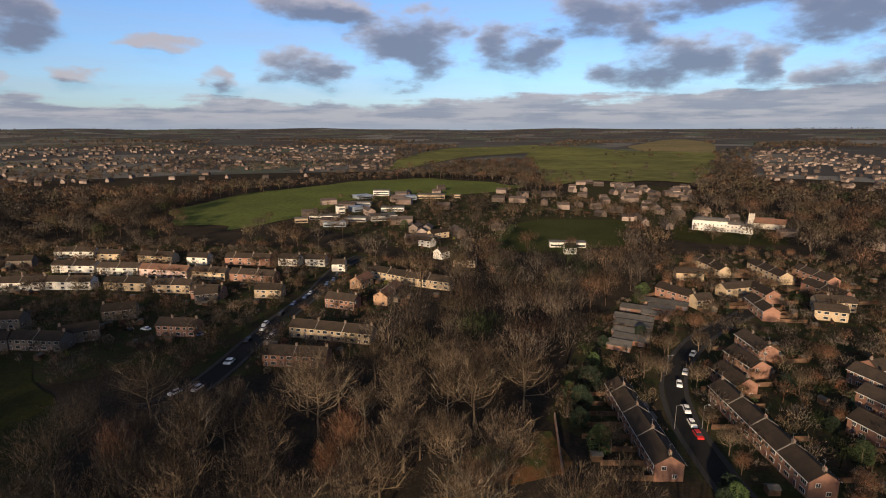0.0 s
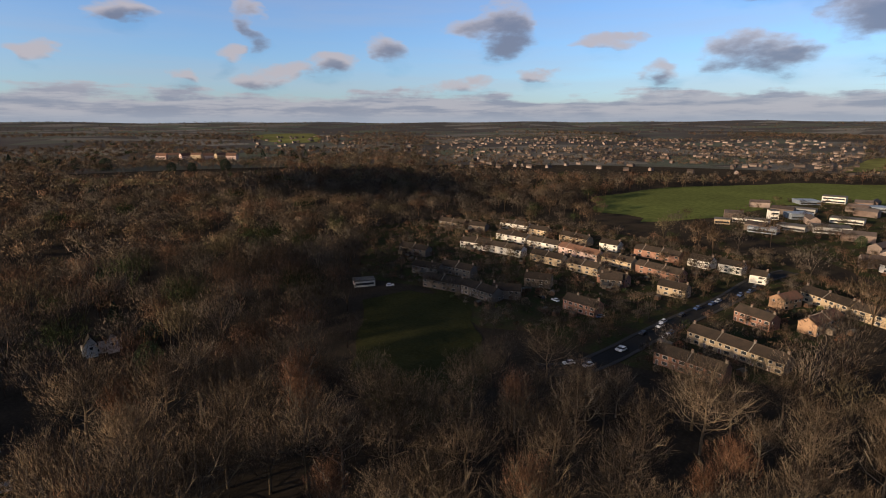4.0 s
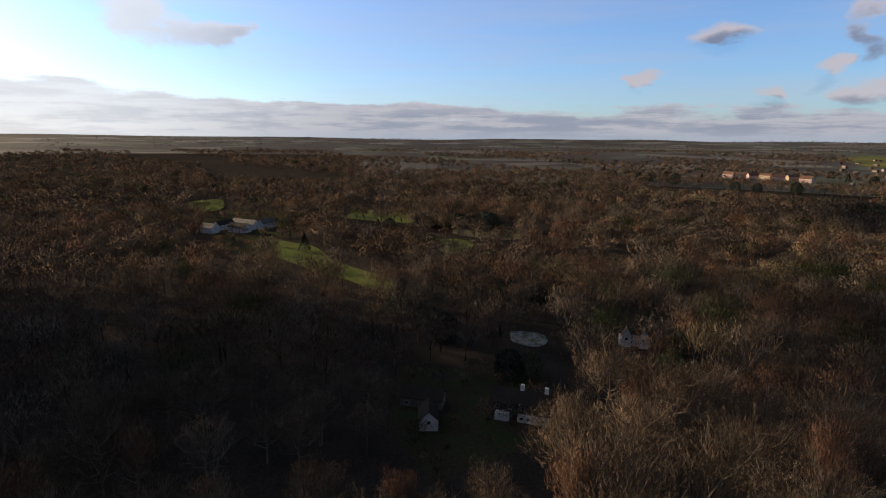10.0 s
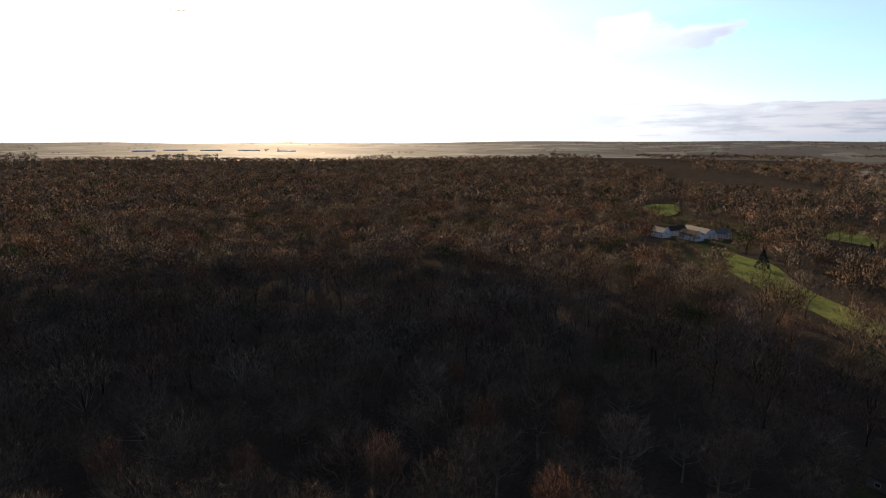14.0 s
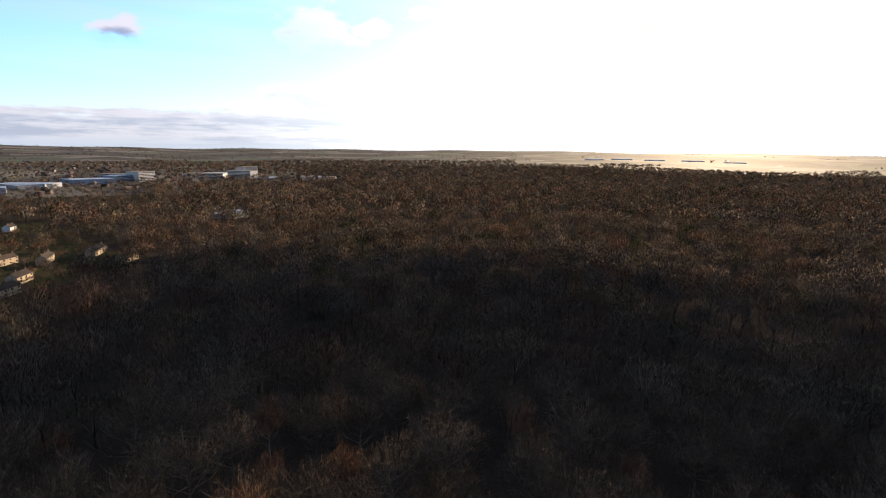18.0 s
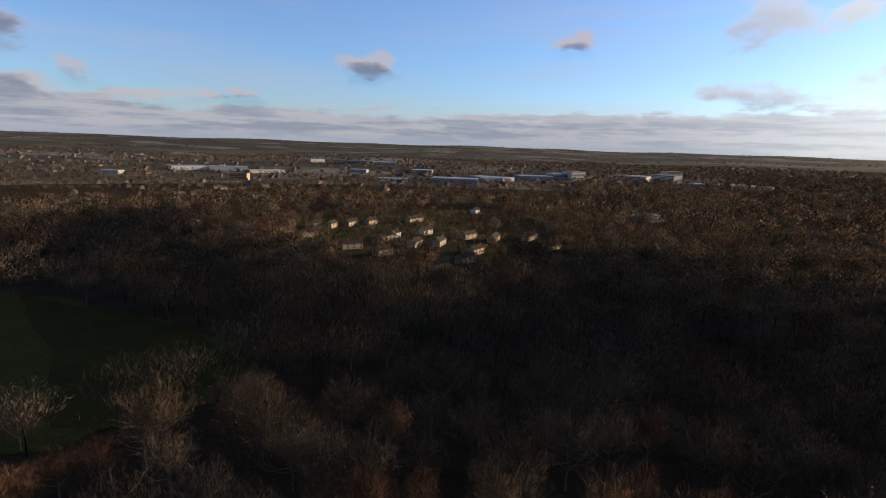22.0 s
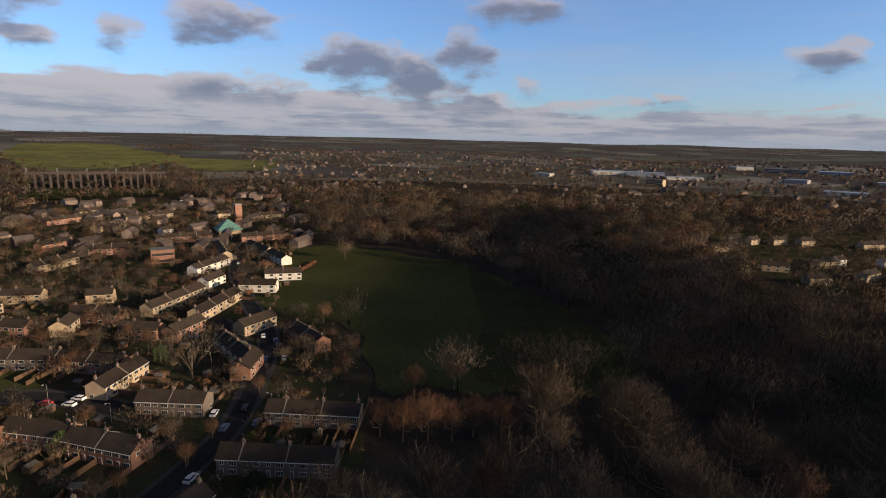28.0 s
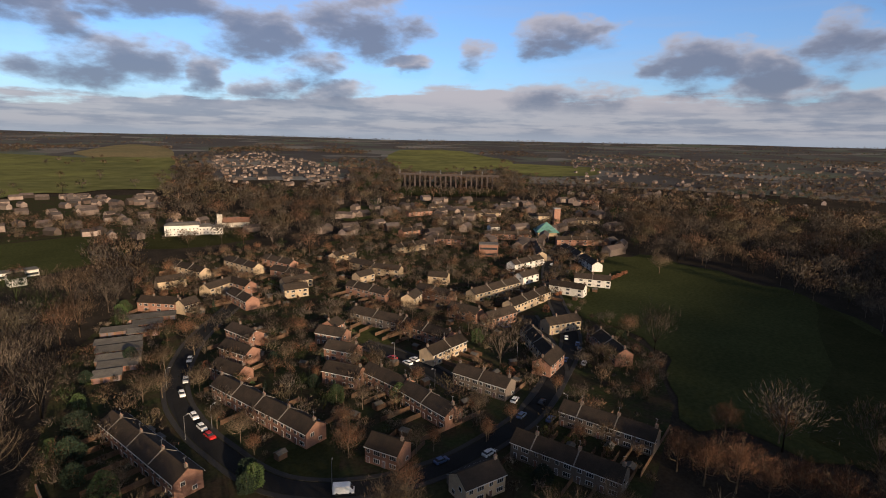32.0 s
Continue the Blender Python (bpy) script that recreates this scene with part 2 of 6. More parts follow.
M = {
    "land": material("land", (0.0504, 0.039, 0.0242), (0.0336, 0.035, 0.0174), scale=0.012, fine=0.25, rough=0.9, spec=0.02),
    "leaf_lawn": material("leaf_strewn_grass", (0.15, 0.07, 0.034), (0.045, 0.052, 0.02), scale=0.09, fine=1.6, rough=1, spec=0.0),
    "litter": material("leaf_litter", (0.036, 0.03, 0.024), (0.025, 0.022, 0.018), scale=0.06, fine=0.9, rough=1, spec=0.0),
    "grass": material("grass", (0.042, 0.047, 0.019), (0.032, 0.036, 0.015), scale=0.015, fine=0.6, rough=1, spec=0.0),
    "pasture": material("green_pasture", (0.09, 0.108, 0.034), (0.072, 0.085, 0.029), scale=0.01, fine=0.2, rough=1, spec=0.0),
    # lightened to put the sun on the far slopes into the colour
    "meadow": material("sunlit_meadow_grass", (0.125, 0.128, 0.046), (0.083, 0.086, 0.038), scale=0.004, fine=0.03, rough=1, spec=0.0),
    "stubble": material("stubble", (0.152, 0.124, 0.068), (0.12, 0.108, 0.06), scale=0.006, fine=0.1, rough=1, spec=0.0),
    # rough grass, kept dark to put the near fields' shade into its colour
    "rough_shaded_grass": material("rough_shaded_grass", (0.033, 0.034, 0.015), (0.025, 0.027, 0.012), scale=0.05, fine=0.8, rough=1, spec=0.0),
    "garden": material("garden_earth", (0.031, 0.037, 0.017), (0.038, 0.03, 0.021), scale=0.11, fine=0.9, rough=1, spec=0.0),
    "frost": material("frosted_grass", (0.15, 0.165, 0.18), (0.045, 0.055, 0.035), scale=0.3, fine=0.9, rough=0.9),
    "asphalt": material("asphalt", (0.018, 0.018, 0.019), (0.015, 0.015, 0.015), scale=0.15, fine=3, rough=0.95, spec=0.08),
    "paving": material("paving", (0.026, 0.025, 0.023), (0.022, 0.021, 0.02), scale=0.3, fine=4, rough=0.85),
    "brick": material("red_brick", (0.215, 0.117, 0.083), (0.17, 0.092, 0.066), scale=0.5, fine=7, rough=0.9, vary=0.2),
    "orange": material("orange_brick", (0.28, 0.18, 0.112), (0.24, 0.15, 0.095), scale=0.5, fine=7, rough=0.9, vary=0.15),
    "cream": material("cream_render", (0.336, 0.262, 0.174), (0.269, 0.208, 0.141), scale=0.4, fine=5, rough=0.85, vary=0.15),
    "white": material("white_render", (0.524, 0.504, 0.464), (0.417, 0.397, 0.363), scale=0.4, fine=5, rough=0.8, vary=0.05),
    "pink": material("pink_render", (0.417, 0.309, 0.282), (0.363, 0.269, 0.242), scale=0.4, fine=5, rough=0.85),
    # grey-brown, darkened further to put shade into the walls
    "render": material("shade_grey_render", (0.135, 0.108, 0.088), (0.11, 0.09, 0.074), scale=0.4, fine=5, rough=0.9, vary=0.12),
    "stone": material("flint_stone", (0.35, 0.322, 0.275), (0.269, 0.249, 0.215), scale=0.6, fine=6, rough=0.9),
    "viaduct": material("viaduct_brick", (0.058, 0.044, 0.041), (0.042, 0.034, 0.032), scale=0.2, fine=1.5, rough=0.9),
    "tiles": material("roof_tiles", (0.036, 0.027, 0.021), (0.026, 0.021, 0.017), scale=0.35, fine=4.5, rough=0.9, spec=0.12, vary=0.3, bump=0.4),
    "tiles_red": material("red_roof_tiles", (0.128, 0.0638, 0.0403), (0.0944, 0.0538, 0.037), scale=0.35, fine=4.5, rough=0.85, vary=0.25, bump=0.4),
    "felt": material("grey_roof_felt", (0.1, 0.092, 0.08), (0.07, 0.065, 0.058), scale=0.3, fine=3, rough=0.9, vary=0.25),
    "sheet": material("blue_grey_sheeting", (0.202, 0.235, 0.275), (0.162, 0.188, 0.229), scale=0.05, fine=0.7, rough=0.45, vary=0.25),
    "concrete": material("pale_grey_concrete", (0.282, 0.275, 0.269), (0.229, 0.222, 0.215), scale=0.2, fine=2, rough=0.85, vary=0.2),
    "copper": material("green_copper", (0.0944, 0.202, 0.174), (0.0672, 0.148, 0.134), scale=0.3, fine=2, rough=0.6),
    "upvc": material("white_window_frame", (0.48, 0.48, 0.472), (0.432, 0.432, 0.424), scale=2, fine=20, rough=0.4),
    "glass": material("window_glass", (0.03, 0.035, 0.04), (0.02, 0.022, 0.026), scale=1, fine=4, rough=0.08, spec=0.6),
    "door": material("painted_door", (0.168, 0.0739, 0.047), (0.0808, 0.0808, 0.0944), scale=0.2, fine=8, rough=0.5, vary=0.4),
    "lead": material("pale_mortar_capping", (0.16, 0.144, 0.124), (0.12, 0.108, 0.096), scale=0.6, fine=5, rough=0.9, vary=0.2),
    "timber": material("fence_timber", (0.101, 0.0571, 0.0336), (0.0672, 0.0437, 0.0282), scale=0.4, fine=5, rough=0.9, vary=0.3),
    "black": material("black_timber", (0.03, 0.028, 0.026), (0.022, 0.02, 0.02), scale=0.6, fine=6, rough=0.7),
    "metal": material("galvanised_steel", (0.269, 0.275, 0.282), (0.215, 0.222, 0.229), scale=1, fine=12, rough=0.45, metal=0.7),
    "solar": material("solar_panel", (0.03, 0.05, 0.1), (0.025, 0.04, 0.08), scale=1, fine=6, rough=0.15, spec=0.6),
    "rubber": material("tyre_rubber", (0.02, 0.02, 0.02), rough=0.9, fine=20),
    "bark": material("bark", (0.13, 0.104, 0.072), (0.08, 0.064, 0.046), scale=0.8, fine=6, rough=0.95, vary=0.3, spec=0.0),
    "bark_pale": material("pale_birch_bark", (0.16, 0.14, 0.11), (0.11, 0.095, 0.075), scale=0.8, fine=6, rough=0.95, vary=0.2, spec=0.0),
    "twig": material("bare_twigs", (0.126, 0.094, 0.065), (0.09, 0.07, 0.051), scale=0.12, fine=1.5, rough=0.95, vary=0.35, spec=0.0, mottle=0.6),
    "twig_red": material("reddish_birch_twigs", (0.175, 0.096, 0.058), (0.13, 0.074, 0.047), scale=0.12, fine=1.5, rough=0.95, vary=0.25, spec=0.0, mottle=0.55),
    "wood_far": material("woodland_twigs", (0.116, 0.092, 0.07), (0.087, 0.071, 0.057), scale=0.012, fine=0.3, rough=1, spec=0.0, vary=0.4, island=True, tint=True),
    "leaf": material("evergreen_leaves", (0.0403, 0.0605, 0.0168), (0.0235, 0.0403, 0.0134), scale=0.4, fine=3, rough=0.7, vary=0.35),
    "leaf_gold": material("yellow_green_leaves", (0.148, 0.134, 0.0235), (0.0808, 0.101, 0.0202), scale=0.4, fine=3, rough=0.7, vary=0.25),
    "needle": material("dark_conifer_needles", (0.0134, 0.0235, 0.0121), (0.00808, 0.0162, 0.00808), scale=0.4, fine=3, rough=0.85, vary=0.3),
    "hedge": material("beech_hedge_leaves", (0.174, 0.0739, 0.037), (0.121, 0.0538, 0.0302), scale=0.5, fine=4, rough=0.9),
    "house_far": material("far_house_walls", (0.15, 0.12, 0.104), (0.075, 0.053, 0.044), scale=0.02, fine=0.3, rough=0.9, vary=0.8, island=True),
    "roof_far": material("far_house_roofs", (0.055, 0.041, 0.036), (0.042, 0.036, 0.034), scale=0.02, fine=0.3, rough=0.9, vary=0.5, island=True),
}
for key, rgb, r in (("paint_white", (0.75, 0.75, 0.75), 0.3), ("paint_silver", (0.42, 0.43, 0.45), 0.3), ("paint_red", (0.4, 0.02, 0.02), 0.3), ("paint_blue", (0.04, 0.07, 0.16), 0.3), ("paint_black", (0.02, 0.02, 0.022), 0.25)):
    M[key] = material(key.replace("paint_", "") + "_car_paint", rgb, tuple(c * 0.95 for c in rgb), rough=r, fine=30, spec=0.5)

# far land: patchwork of brown woods, grey-green fields, tan plough, greyed to paint haze
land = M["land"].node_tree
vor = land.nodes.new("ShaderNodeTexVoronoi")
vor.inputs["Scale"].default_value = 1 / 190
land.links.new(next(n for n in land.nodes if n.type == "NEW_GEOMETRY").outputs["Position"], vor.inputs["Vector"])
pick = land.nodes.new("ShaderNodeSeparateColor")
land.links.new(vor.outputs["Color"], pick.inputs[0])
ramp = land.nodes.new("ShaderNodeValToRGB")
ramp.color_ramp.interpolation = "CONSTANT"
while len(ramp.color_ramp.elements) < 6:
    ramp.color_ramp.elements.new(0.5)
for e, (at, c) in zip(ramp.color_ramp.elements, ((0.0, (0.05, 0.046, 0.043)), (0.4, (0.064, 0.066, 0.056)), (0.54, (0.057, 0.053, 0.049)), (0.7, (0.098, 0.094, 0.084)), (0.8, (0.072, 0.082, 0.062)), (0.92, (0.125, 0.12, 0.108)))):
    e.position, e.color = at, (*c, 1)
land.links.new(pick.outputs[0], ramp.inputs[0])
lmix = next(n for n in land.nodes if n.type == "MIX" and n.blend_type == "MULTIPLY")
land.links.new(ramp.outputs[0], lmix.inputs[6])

vapour = bpy.data.materials.new("cloud_vapour")
vapour.use_nodes = True
vt = vapour.node_tree
vt.nodes.clear()
v_out, v_mix, v_dif, v_tra = (vt.nodes.new(k) for k in ("ShaderNodeOutputMaterial", "ShaderNodeMixShader", "ShaderNodeBsdfDiffuse", "ShaderNodeBsdfTranslucent"))
for n in (v_dif, v_tra):
    n.inputs[0].default_value = (0.9, 0.9, 0.9, 1)
v_mix.inputs[0].default_value = 0.9
vt.links.new(v_dif.outputs[0], v_mix.inputs[1])
vt.links.new(v_tra.outputs[0], v_mix.inputs[2])
vt.links.new(v_mix.outputs[0], v_out.inputs[0])
M["vapour"] = vapour

# ---- building tools ----
def terr(x, y):
    """Height of the ground, level round the camera and rising to far hills."""
    r = np.hypot(x, y)
    s = np.maximum(0.0, r - 900.0)
    k = np.minimum(1.0, s / 1500.0)
    return 86.0 * (s / 4000.0) ** 1.5 + k * 7.0 * (np.sin(x / 410 + 1.3) * np.sin(y / 470 + 0.4) + 0.5 * np.sin(x / 170 + y / 230))


def mesh_of(name, verts, faces, mats, index=None):
    me = bpy.data.meshes.new(name)
    me.from_pydata([tuple(v) for v in verts], [], [tuple(f) for f in faces])
    for m in mats if isinstance(mats, (list, tuple)) else [mats]:
        me.materials.append(M[m])
    if index:
        me.polygons.foreach_set("material_index", index)
    me.update()
    return me


def fast_mesh(name, verts, tris, mats, tint=None, facing=None):
    """Triangles or quads from arrays; facing: a smooth normal for each vertex."""
    if facing is not None:
        # turn every triangle the way that its crown faces there
        p = verts[tris]
        turned = (np.cross(p[:, 1] - p[:, 0], p[:, 2] - p[:, 0]) * facing[tris[:, 0]]).sum(1) < 0
        tris = np.where(turned[:, None], tris[:, ::-1], tris)
    me = bpy.data.meshes.new(name)
    n = tris.shape[1]
    me.vertices.add(len(verts))
    me.vertices.foreach_set("co", np.asarray(verts, dtype=np.float32).ravel())
    me.loops.add(tris.size)
    me.loops.foreach_set("vertex_index", tris.astype(np.int32).ravel())
    me.polygons.add(len(tris))
    me.polygons.foreach_set("loop_start", np.arange(0, tris.size, n, dtype=np.int32))
    me.materials.append(M[mats])
    me.update(calc_edges=True)
    me.validate()
    if facing is not None:
        c = me.attributes.new("custom_normal", "FLOAT_VECTOR", "POINT")
        c.data.foreach_set("vector", facing.astype(np.float32).ravel())
    if tint is not None:
        a = me.attributes.new("tint", "FLOAT_COLOR", "POINT")
        a.data.foreach_set("color", np.concatenate([tint, np.ones((len(tint), 1))], 1).astype(np.float32).ravel())
    return me


def part(name, me, parent, m=None, label=""):
    """Links mesh data as one part under a thing or a part."""
    ob = new(name, me)
    ob.parent = parent
    if m is not None:
        ob.matrix_local = m
    return tagged(ob, label=label) if label else ob


def empty(name, m, label, category, group="", kind=""):
    ob = new(name)
    ob.empty_display_size = 0.5
    ob.matrix_world = m
    return tagged(ob, label, category, group, kind)


class Shape:
    """Collects boxes, prisms and tubes into one mesh with several materials."""

    def __init__(self):
        self.v, self.f, self.i, self.mats = [], [], [], []

    def face(self, pts, mat):
        if mat not in self.mats:
            self.mats.append(mat)
        n = len(self.v)
        self.v += [tuple(p) for p in pts]
        self.f.append(tuple(range(n, n + len(pts))))
        self.i.append(self.mats.index(mat))

    def hull(self, low, high, mat):
        """Two rings of equal length, joined at the sides and closed."""
        if mat not in self.mats:
            self.mats.append(mat)
        n, k = len(self.v), len(low)
        self.v += [tuple(p) for p in low] + [tuple(p) for p in high]
        fs = [tuple(reversed(range(n, n + k))), tuple(range(n + k, n + 2 * k))]
        fs += [(n + j, n + (j + 1) % k, n + k + (j + 1) % k, n + k + j) for j in range(k)]
        self.f += fs
        self.i += [self.mats.index(mat)] * len(fs)

    def box(self, x0, x1, y0, y1, z0, z1, mat, taper=0.0):
        t = taper
        self.hull([(x0, y0, z0), (x1, y0, z0), (x1, y1, z0), (x0, y1, z0)], [(x0 + t, y0 + t, z1), (x1 - t, y0 + t, z1), (x1 - t, y1 - t, z1), (x0 + t, y1 - t, z1)], mat)

    def tube(self, a, b, ra, rb, n, mat):
        a, b = Vector(a), Vector(b)
        d = (b - a).normalized()
        u = d.orthogonal().normalized()
        w = d.cross(u)
        ring = [(math.cos(2 * math.pi * k / n), math.sin(2 * math.pi * k / n)) for k in range(n)]
        self.hull([a + (u * c + w * s) * ra for c, s in ring], [b + (u * c + w * s) * rb for c, s in ring], mat)

    def mesh(self, name):
        return mesh_of(name, self.v, self.f, self.mats, self.i)


def inside(poly, x, y):
    """Which of the points lie in the outline."""
    x, y = np.asarray(x, float), np.asarray(y, float)
    res = np.zeros(x.shape, bool)
    for (x0, y0), (x1, y1) in zip(poly, poly[1:] + poly[:1]):
        if y0 != y1:
            res ^= ((y0 > y) != (y1 > y)) & (x < (x1 - x0) * (y - y0) / (y1 - y0) + x0)
    return res


def smooth_outline(poly, n=4):
    """Rounds an outline and makes it uneven."""
    out = []
    k = len(poly)
    for i in range(k):
        p0, p1, p2, p3 = (Vector(poly[(i + j - 1) % k]) for j in range(4))
        for s in range(n):
            t = s / n
            out.append(tuple(0.5 * ((2 * p1) + (p2 - p0) * t + (2 * p0 - 5 * p1 + 4 * p2 - p3) * t * t + (3 * p1 - p0 - 3 * p2 + p3) * t ** 3)))
    cx, cy = sum(q[0] for q in out) / len(out), sum(q[1] for q in out) / len(out)
    return [(cx + (a - cx) * k, cy + (b - cy) * k) for i, (a, b) in enumerate(out) for k in [1 + 0.05 * math.sin(i * 1.9 + cx) + 0.05 * math.sin(i * 0.83 + cy)]]


def sheet(name, poly, mat, lift, label, category="field", rounded=True):
    """A patch of ground that lies on the terrain."""
    if rounded:
        poly = smooth_outline(poly)
    bm = bmesh.new()
    bm.faces.new([bm.verts.new((x, y, 0)) for x, y in poly])
    bmesh.ops.triangulate(bm, faces=bm.faces[:])
    size = max(abs(poly[0][0] - poly[len(poly) // 2][0]), abs(poly[0][1] - poly[len(poly) // 2][1]))
    for _ in range(4 if size > 300 else 1):
        bmesh.ops.subdivide_edges(bm, edges=[e for e in bm.edges if e.calc_length() > 60], cuts=1, use_grid_fill=True)
        bmesh.ops.triangulate(bm, faces=[f for f in bm.faces if len(f.verts) > 3])
    for v in bm.verts:
        v.co.z = float(terr(v.co.x, v.co.y)) + lift
    bm.normal_update()
    for f in bm.faces:
        if f.normal.z < 0:
            f.normal_flip()
    me = bpy.data.meshes.new(name)
    bm.to_mesh(me)
    bm.free()
    me.materials.append(M[mat])
    return tagged(new(name, me), label, category, kind="structure")


def strip(name, line, width, mat, lift, label, height=0.0):
    """A ribbon along a line, smoothed; with a height it is a solid kerb or pavement."""
    pts = [Vector(p) for p in line]
    fine = []
    for i in range(len(pts) - 1):
        p0, p1, p2, p3 = pts[max(i - 1, 0)], pts[i], pts[i + 1], pts[min(i + 2, len(pts) - 1)]
        for s in range(8):
            t = s / 8
            fine.append(0.5 * ((2 * p1) + (p2 - p0) * t + (2 * p0 - 5 * p1 + 4 * p2 - p3) * t * t + (3 * p1 - p0 - 3 * p2 + p3) * t ** 3))
    fine.append(pts[-1])
    left, right = [], []
    for i, p in enumerate(fine):
        d = (fine[min(i + 1, len(fine) - 1)] - fine[max(i - 1, 0)]).normalized()
        nrm = Vector((-d.y, d.x))
        left.append(p + nrm * width / 2)
        right.append(p - nrm * width / 2)
    s = Shape()
    for i in range(len(fine) - 1):
        q = [left[i], right[i], right[i + 1], left[i + 1]]
        top = [(a.x, a.y, float(terr(a.x, a.y)) + lift + height) for a in q]
        if height:
            low = [(x, y, z - height - 0.05) for x, y, z in top]
            s.hull(low, top, mat)
        else:
            s.face(top, mat)
    return tagged(new(name, s.mesh(name)), label, "road" if not height else "pavement", kind="structure"), fine


# ---- the plan ----
# fields and lawns, outlines in metres
FIELD_EAST = [(268, 116), (405, 139), (408, 90), (386, 35), (334, -10), (274, -45), (212, -63), (192, -60), (171, -13), (170, 26), (204, 45), (236, 63)]
FIELD_WEST = [(-195, 155), (-189, 187), (-165, 189), (-134, 166), (-109, 138), (-92, 107), (-108, 93), (-132, 99), (-157, 120)]
FIELD_SCHOOL = [(-282, 508), (-273, 671), (-155, 895), (-24, 935), (106, 866), (100, 782), (12, 700), (-103, 671), (-146, 518), (-194, 471)]
FIELD_CRICKET = [(72, 498), (170, 504), (139, 392), (45, 379)]
FIELD_HILL = [(382, 2288), (682, 1926), (858, 1726), (640, 1275), (412, 889), (259, 893), (174, 1000)]
FIELD_HILL_WEST = [(-129, 1311), (37, 2234), (393, 2355), (304, 1878), (58, 1568), (-100, 1135)]
FIELD_TAN = [(793, 2244), (1140, 2782), (1233, 2584), (873, 1772), (691, 1922)]
FIELD_VIADUCT = [(1865, 1716), (2538, 1932), (1829, 1062), (1388, 863), (1106, 878), (1299, 1196)]
FIELD_VIADUCT_EAST = [(1565, 929), (1696, 668), (1359, 549), (1210, 652)]
FIELD_POND = [(437, 487), (483, 489), (427, 409), (381, 413)]
FIELD_VALLEY = [(622, 551), (729, 646), (812, 491), (725, 438)]
GREEN_ESTATE = [(160, 170), (172, 171), (164, 148), (149, 148)]
GREEN_CORNER = [(75, 115), (89, 110), (88, 99), (81, 94), (72, 102)]
GOLF_A = [(-451, -69), (-443, -39), (-400, -39), (-399, -60)]
GOLF_B = [(-415, -204), (-404, -166), (-349, -122), (-305, -68), (-277, -65), (-311, -113), (-358, -171)]
GOLF_C = [(-645, -428), (-679, -402), (-585, -350), (-571, -376)]
GOLF_D = [(-622, -210), (-608, -125), (-542, -105), (-553, -187)]
GOLF_SAND = [(-516, -60), (-502, 3), (-458, -2), (-472, -52)]
FIELD_FAR_A = [(-2457, 1329), (-2575, 1717), (-1736, 1171), (-1855, 1041)]
FIELD_FAR_B = [(-1006, 216), (-866, 304), (-803, 281), (-899, 198)]
LAWN_NEAR = [(1, 113), (4, 127), (17, 135), (31, 139), (30, 120)]
LAWN_FROST = [(-232, -2), (-229, 13), (-216, 12), (-218, 0)]
MANSION_LAWN = [(190, 440), (185, 410), (250, 390), (275, 420), (262, 450), (215, 475)]
# built-up zones
ZONE_ESTATE = [(31, 146), (63, 224), (117, 292), (159, 362), (217, 366), (269, 325), (372, 380), (606, 502), (719, 271), (456, 159), (339, 113), (280, 121), (223, 57), (177, 36), (124, 28)]
ZONE_WEST = [(-347, 273), (-317, 407), (-302, 403), (-76, 383), (-20, 340), (10, 308), (-25, 267), (-25, 195), (-67, 175), (-95, 174), (-118, 177), (-134, 167), (-191, 193), (-230, 180)]
ZONE_SCHOOL = [(-130, 477), (-144, 605), (-105, 798), (29, 760), (170, 712), (333, 759), (233, 524), (74, 507), (15, 382), (-17, 364), (-66, 425)]
ZONE_VILLAGE = [(210, 884), (363, 796), (272, 564), (359, 542), (285, 423), (205, 436), (156, 518), (143, 616)]
ZONE_COTTAGE = [(-187, -43), (-188, 12), (-144, 12), (-120, -19), (-141, -36)]
ZONE_CLUB = [(-589, -370), (-582, -270), (-345, -163), (-377, -232)]
ZONE_MID = [(604, -237), (551, -538), (322, -378), (268, -248), (367, -190)]
ZONE_HILLSIDE = [(962, 1690), (1285, 1844), (1026, 1091), (636, 677), (523, 906)]
ZONE_BASE = [(-243, 179), (-239, 200), (-204, 186), (-208, 157)]
# rows of houses: middle x, y, heading of the ridge, length, look
NEAR_ROWS = [
    (56, 138, 89, 43, 'brick'),
    (89, 134, 90, 48, 'brick'),
    (121, 194, 90, 17, 'brick'),
    (109, 179, 97, 15, 'brick'),
    (97, 165, 97, 14, 'brick'),
    (150, 240, 81, 22, 'brick'),
    (127, 118, 85, 19, 'brick'),
    (123, 96, 79, 22, 'brick'),
    (148, 92, 92, 21, 'render'),
    (96, 89, 100, 10, 'brick'),
    (100, 63, 160, 12, 'cream'),
    (122, 49, 92, 30, 'render'),
    (146, 47, 91, 28, 'render'),
    (162, 120, 177, 21, 'cream'),
    (135, 149, 106, 13, 'brick'),
    (144, 165, 106, 13, 'brick'),
    (121, 133, 105, 14, 'brick'),
]
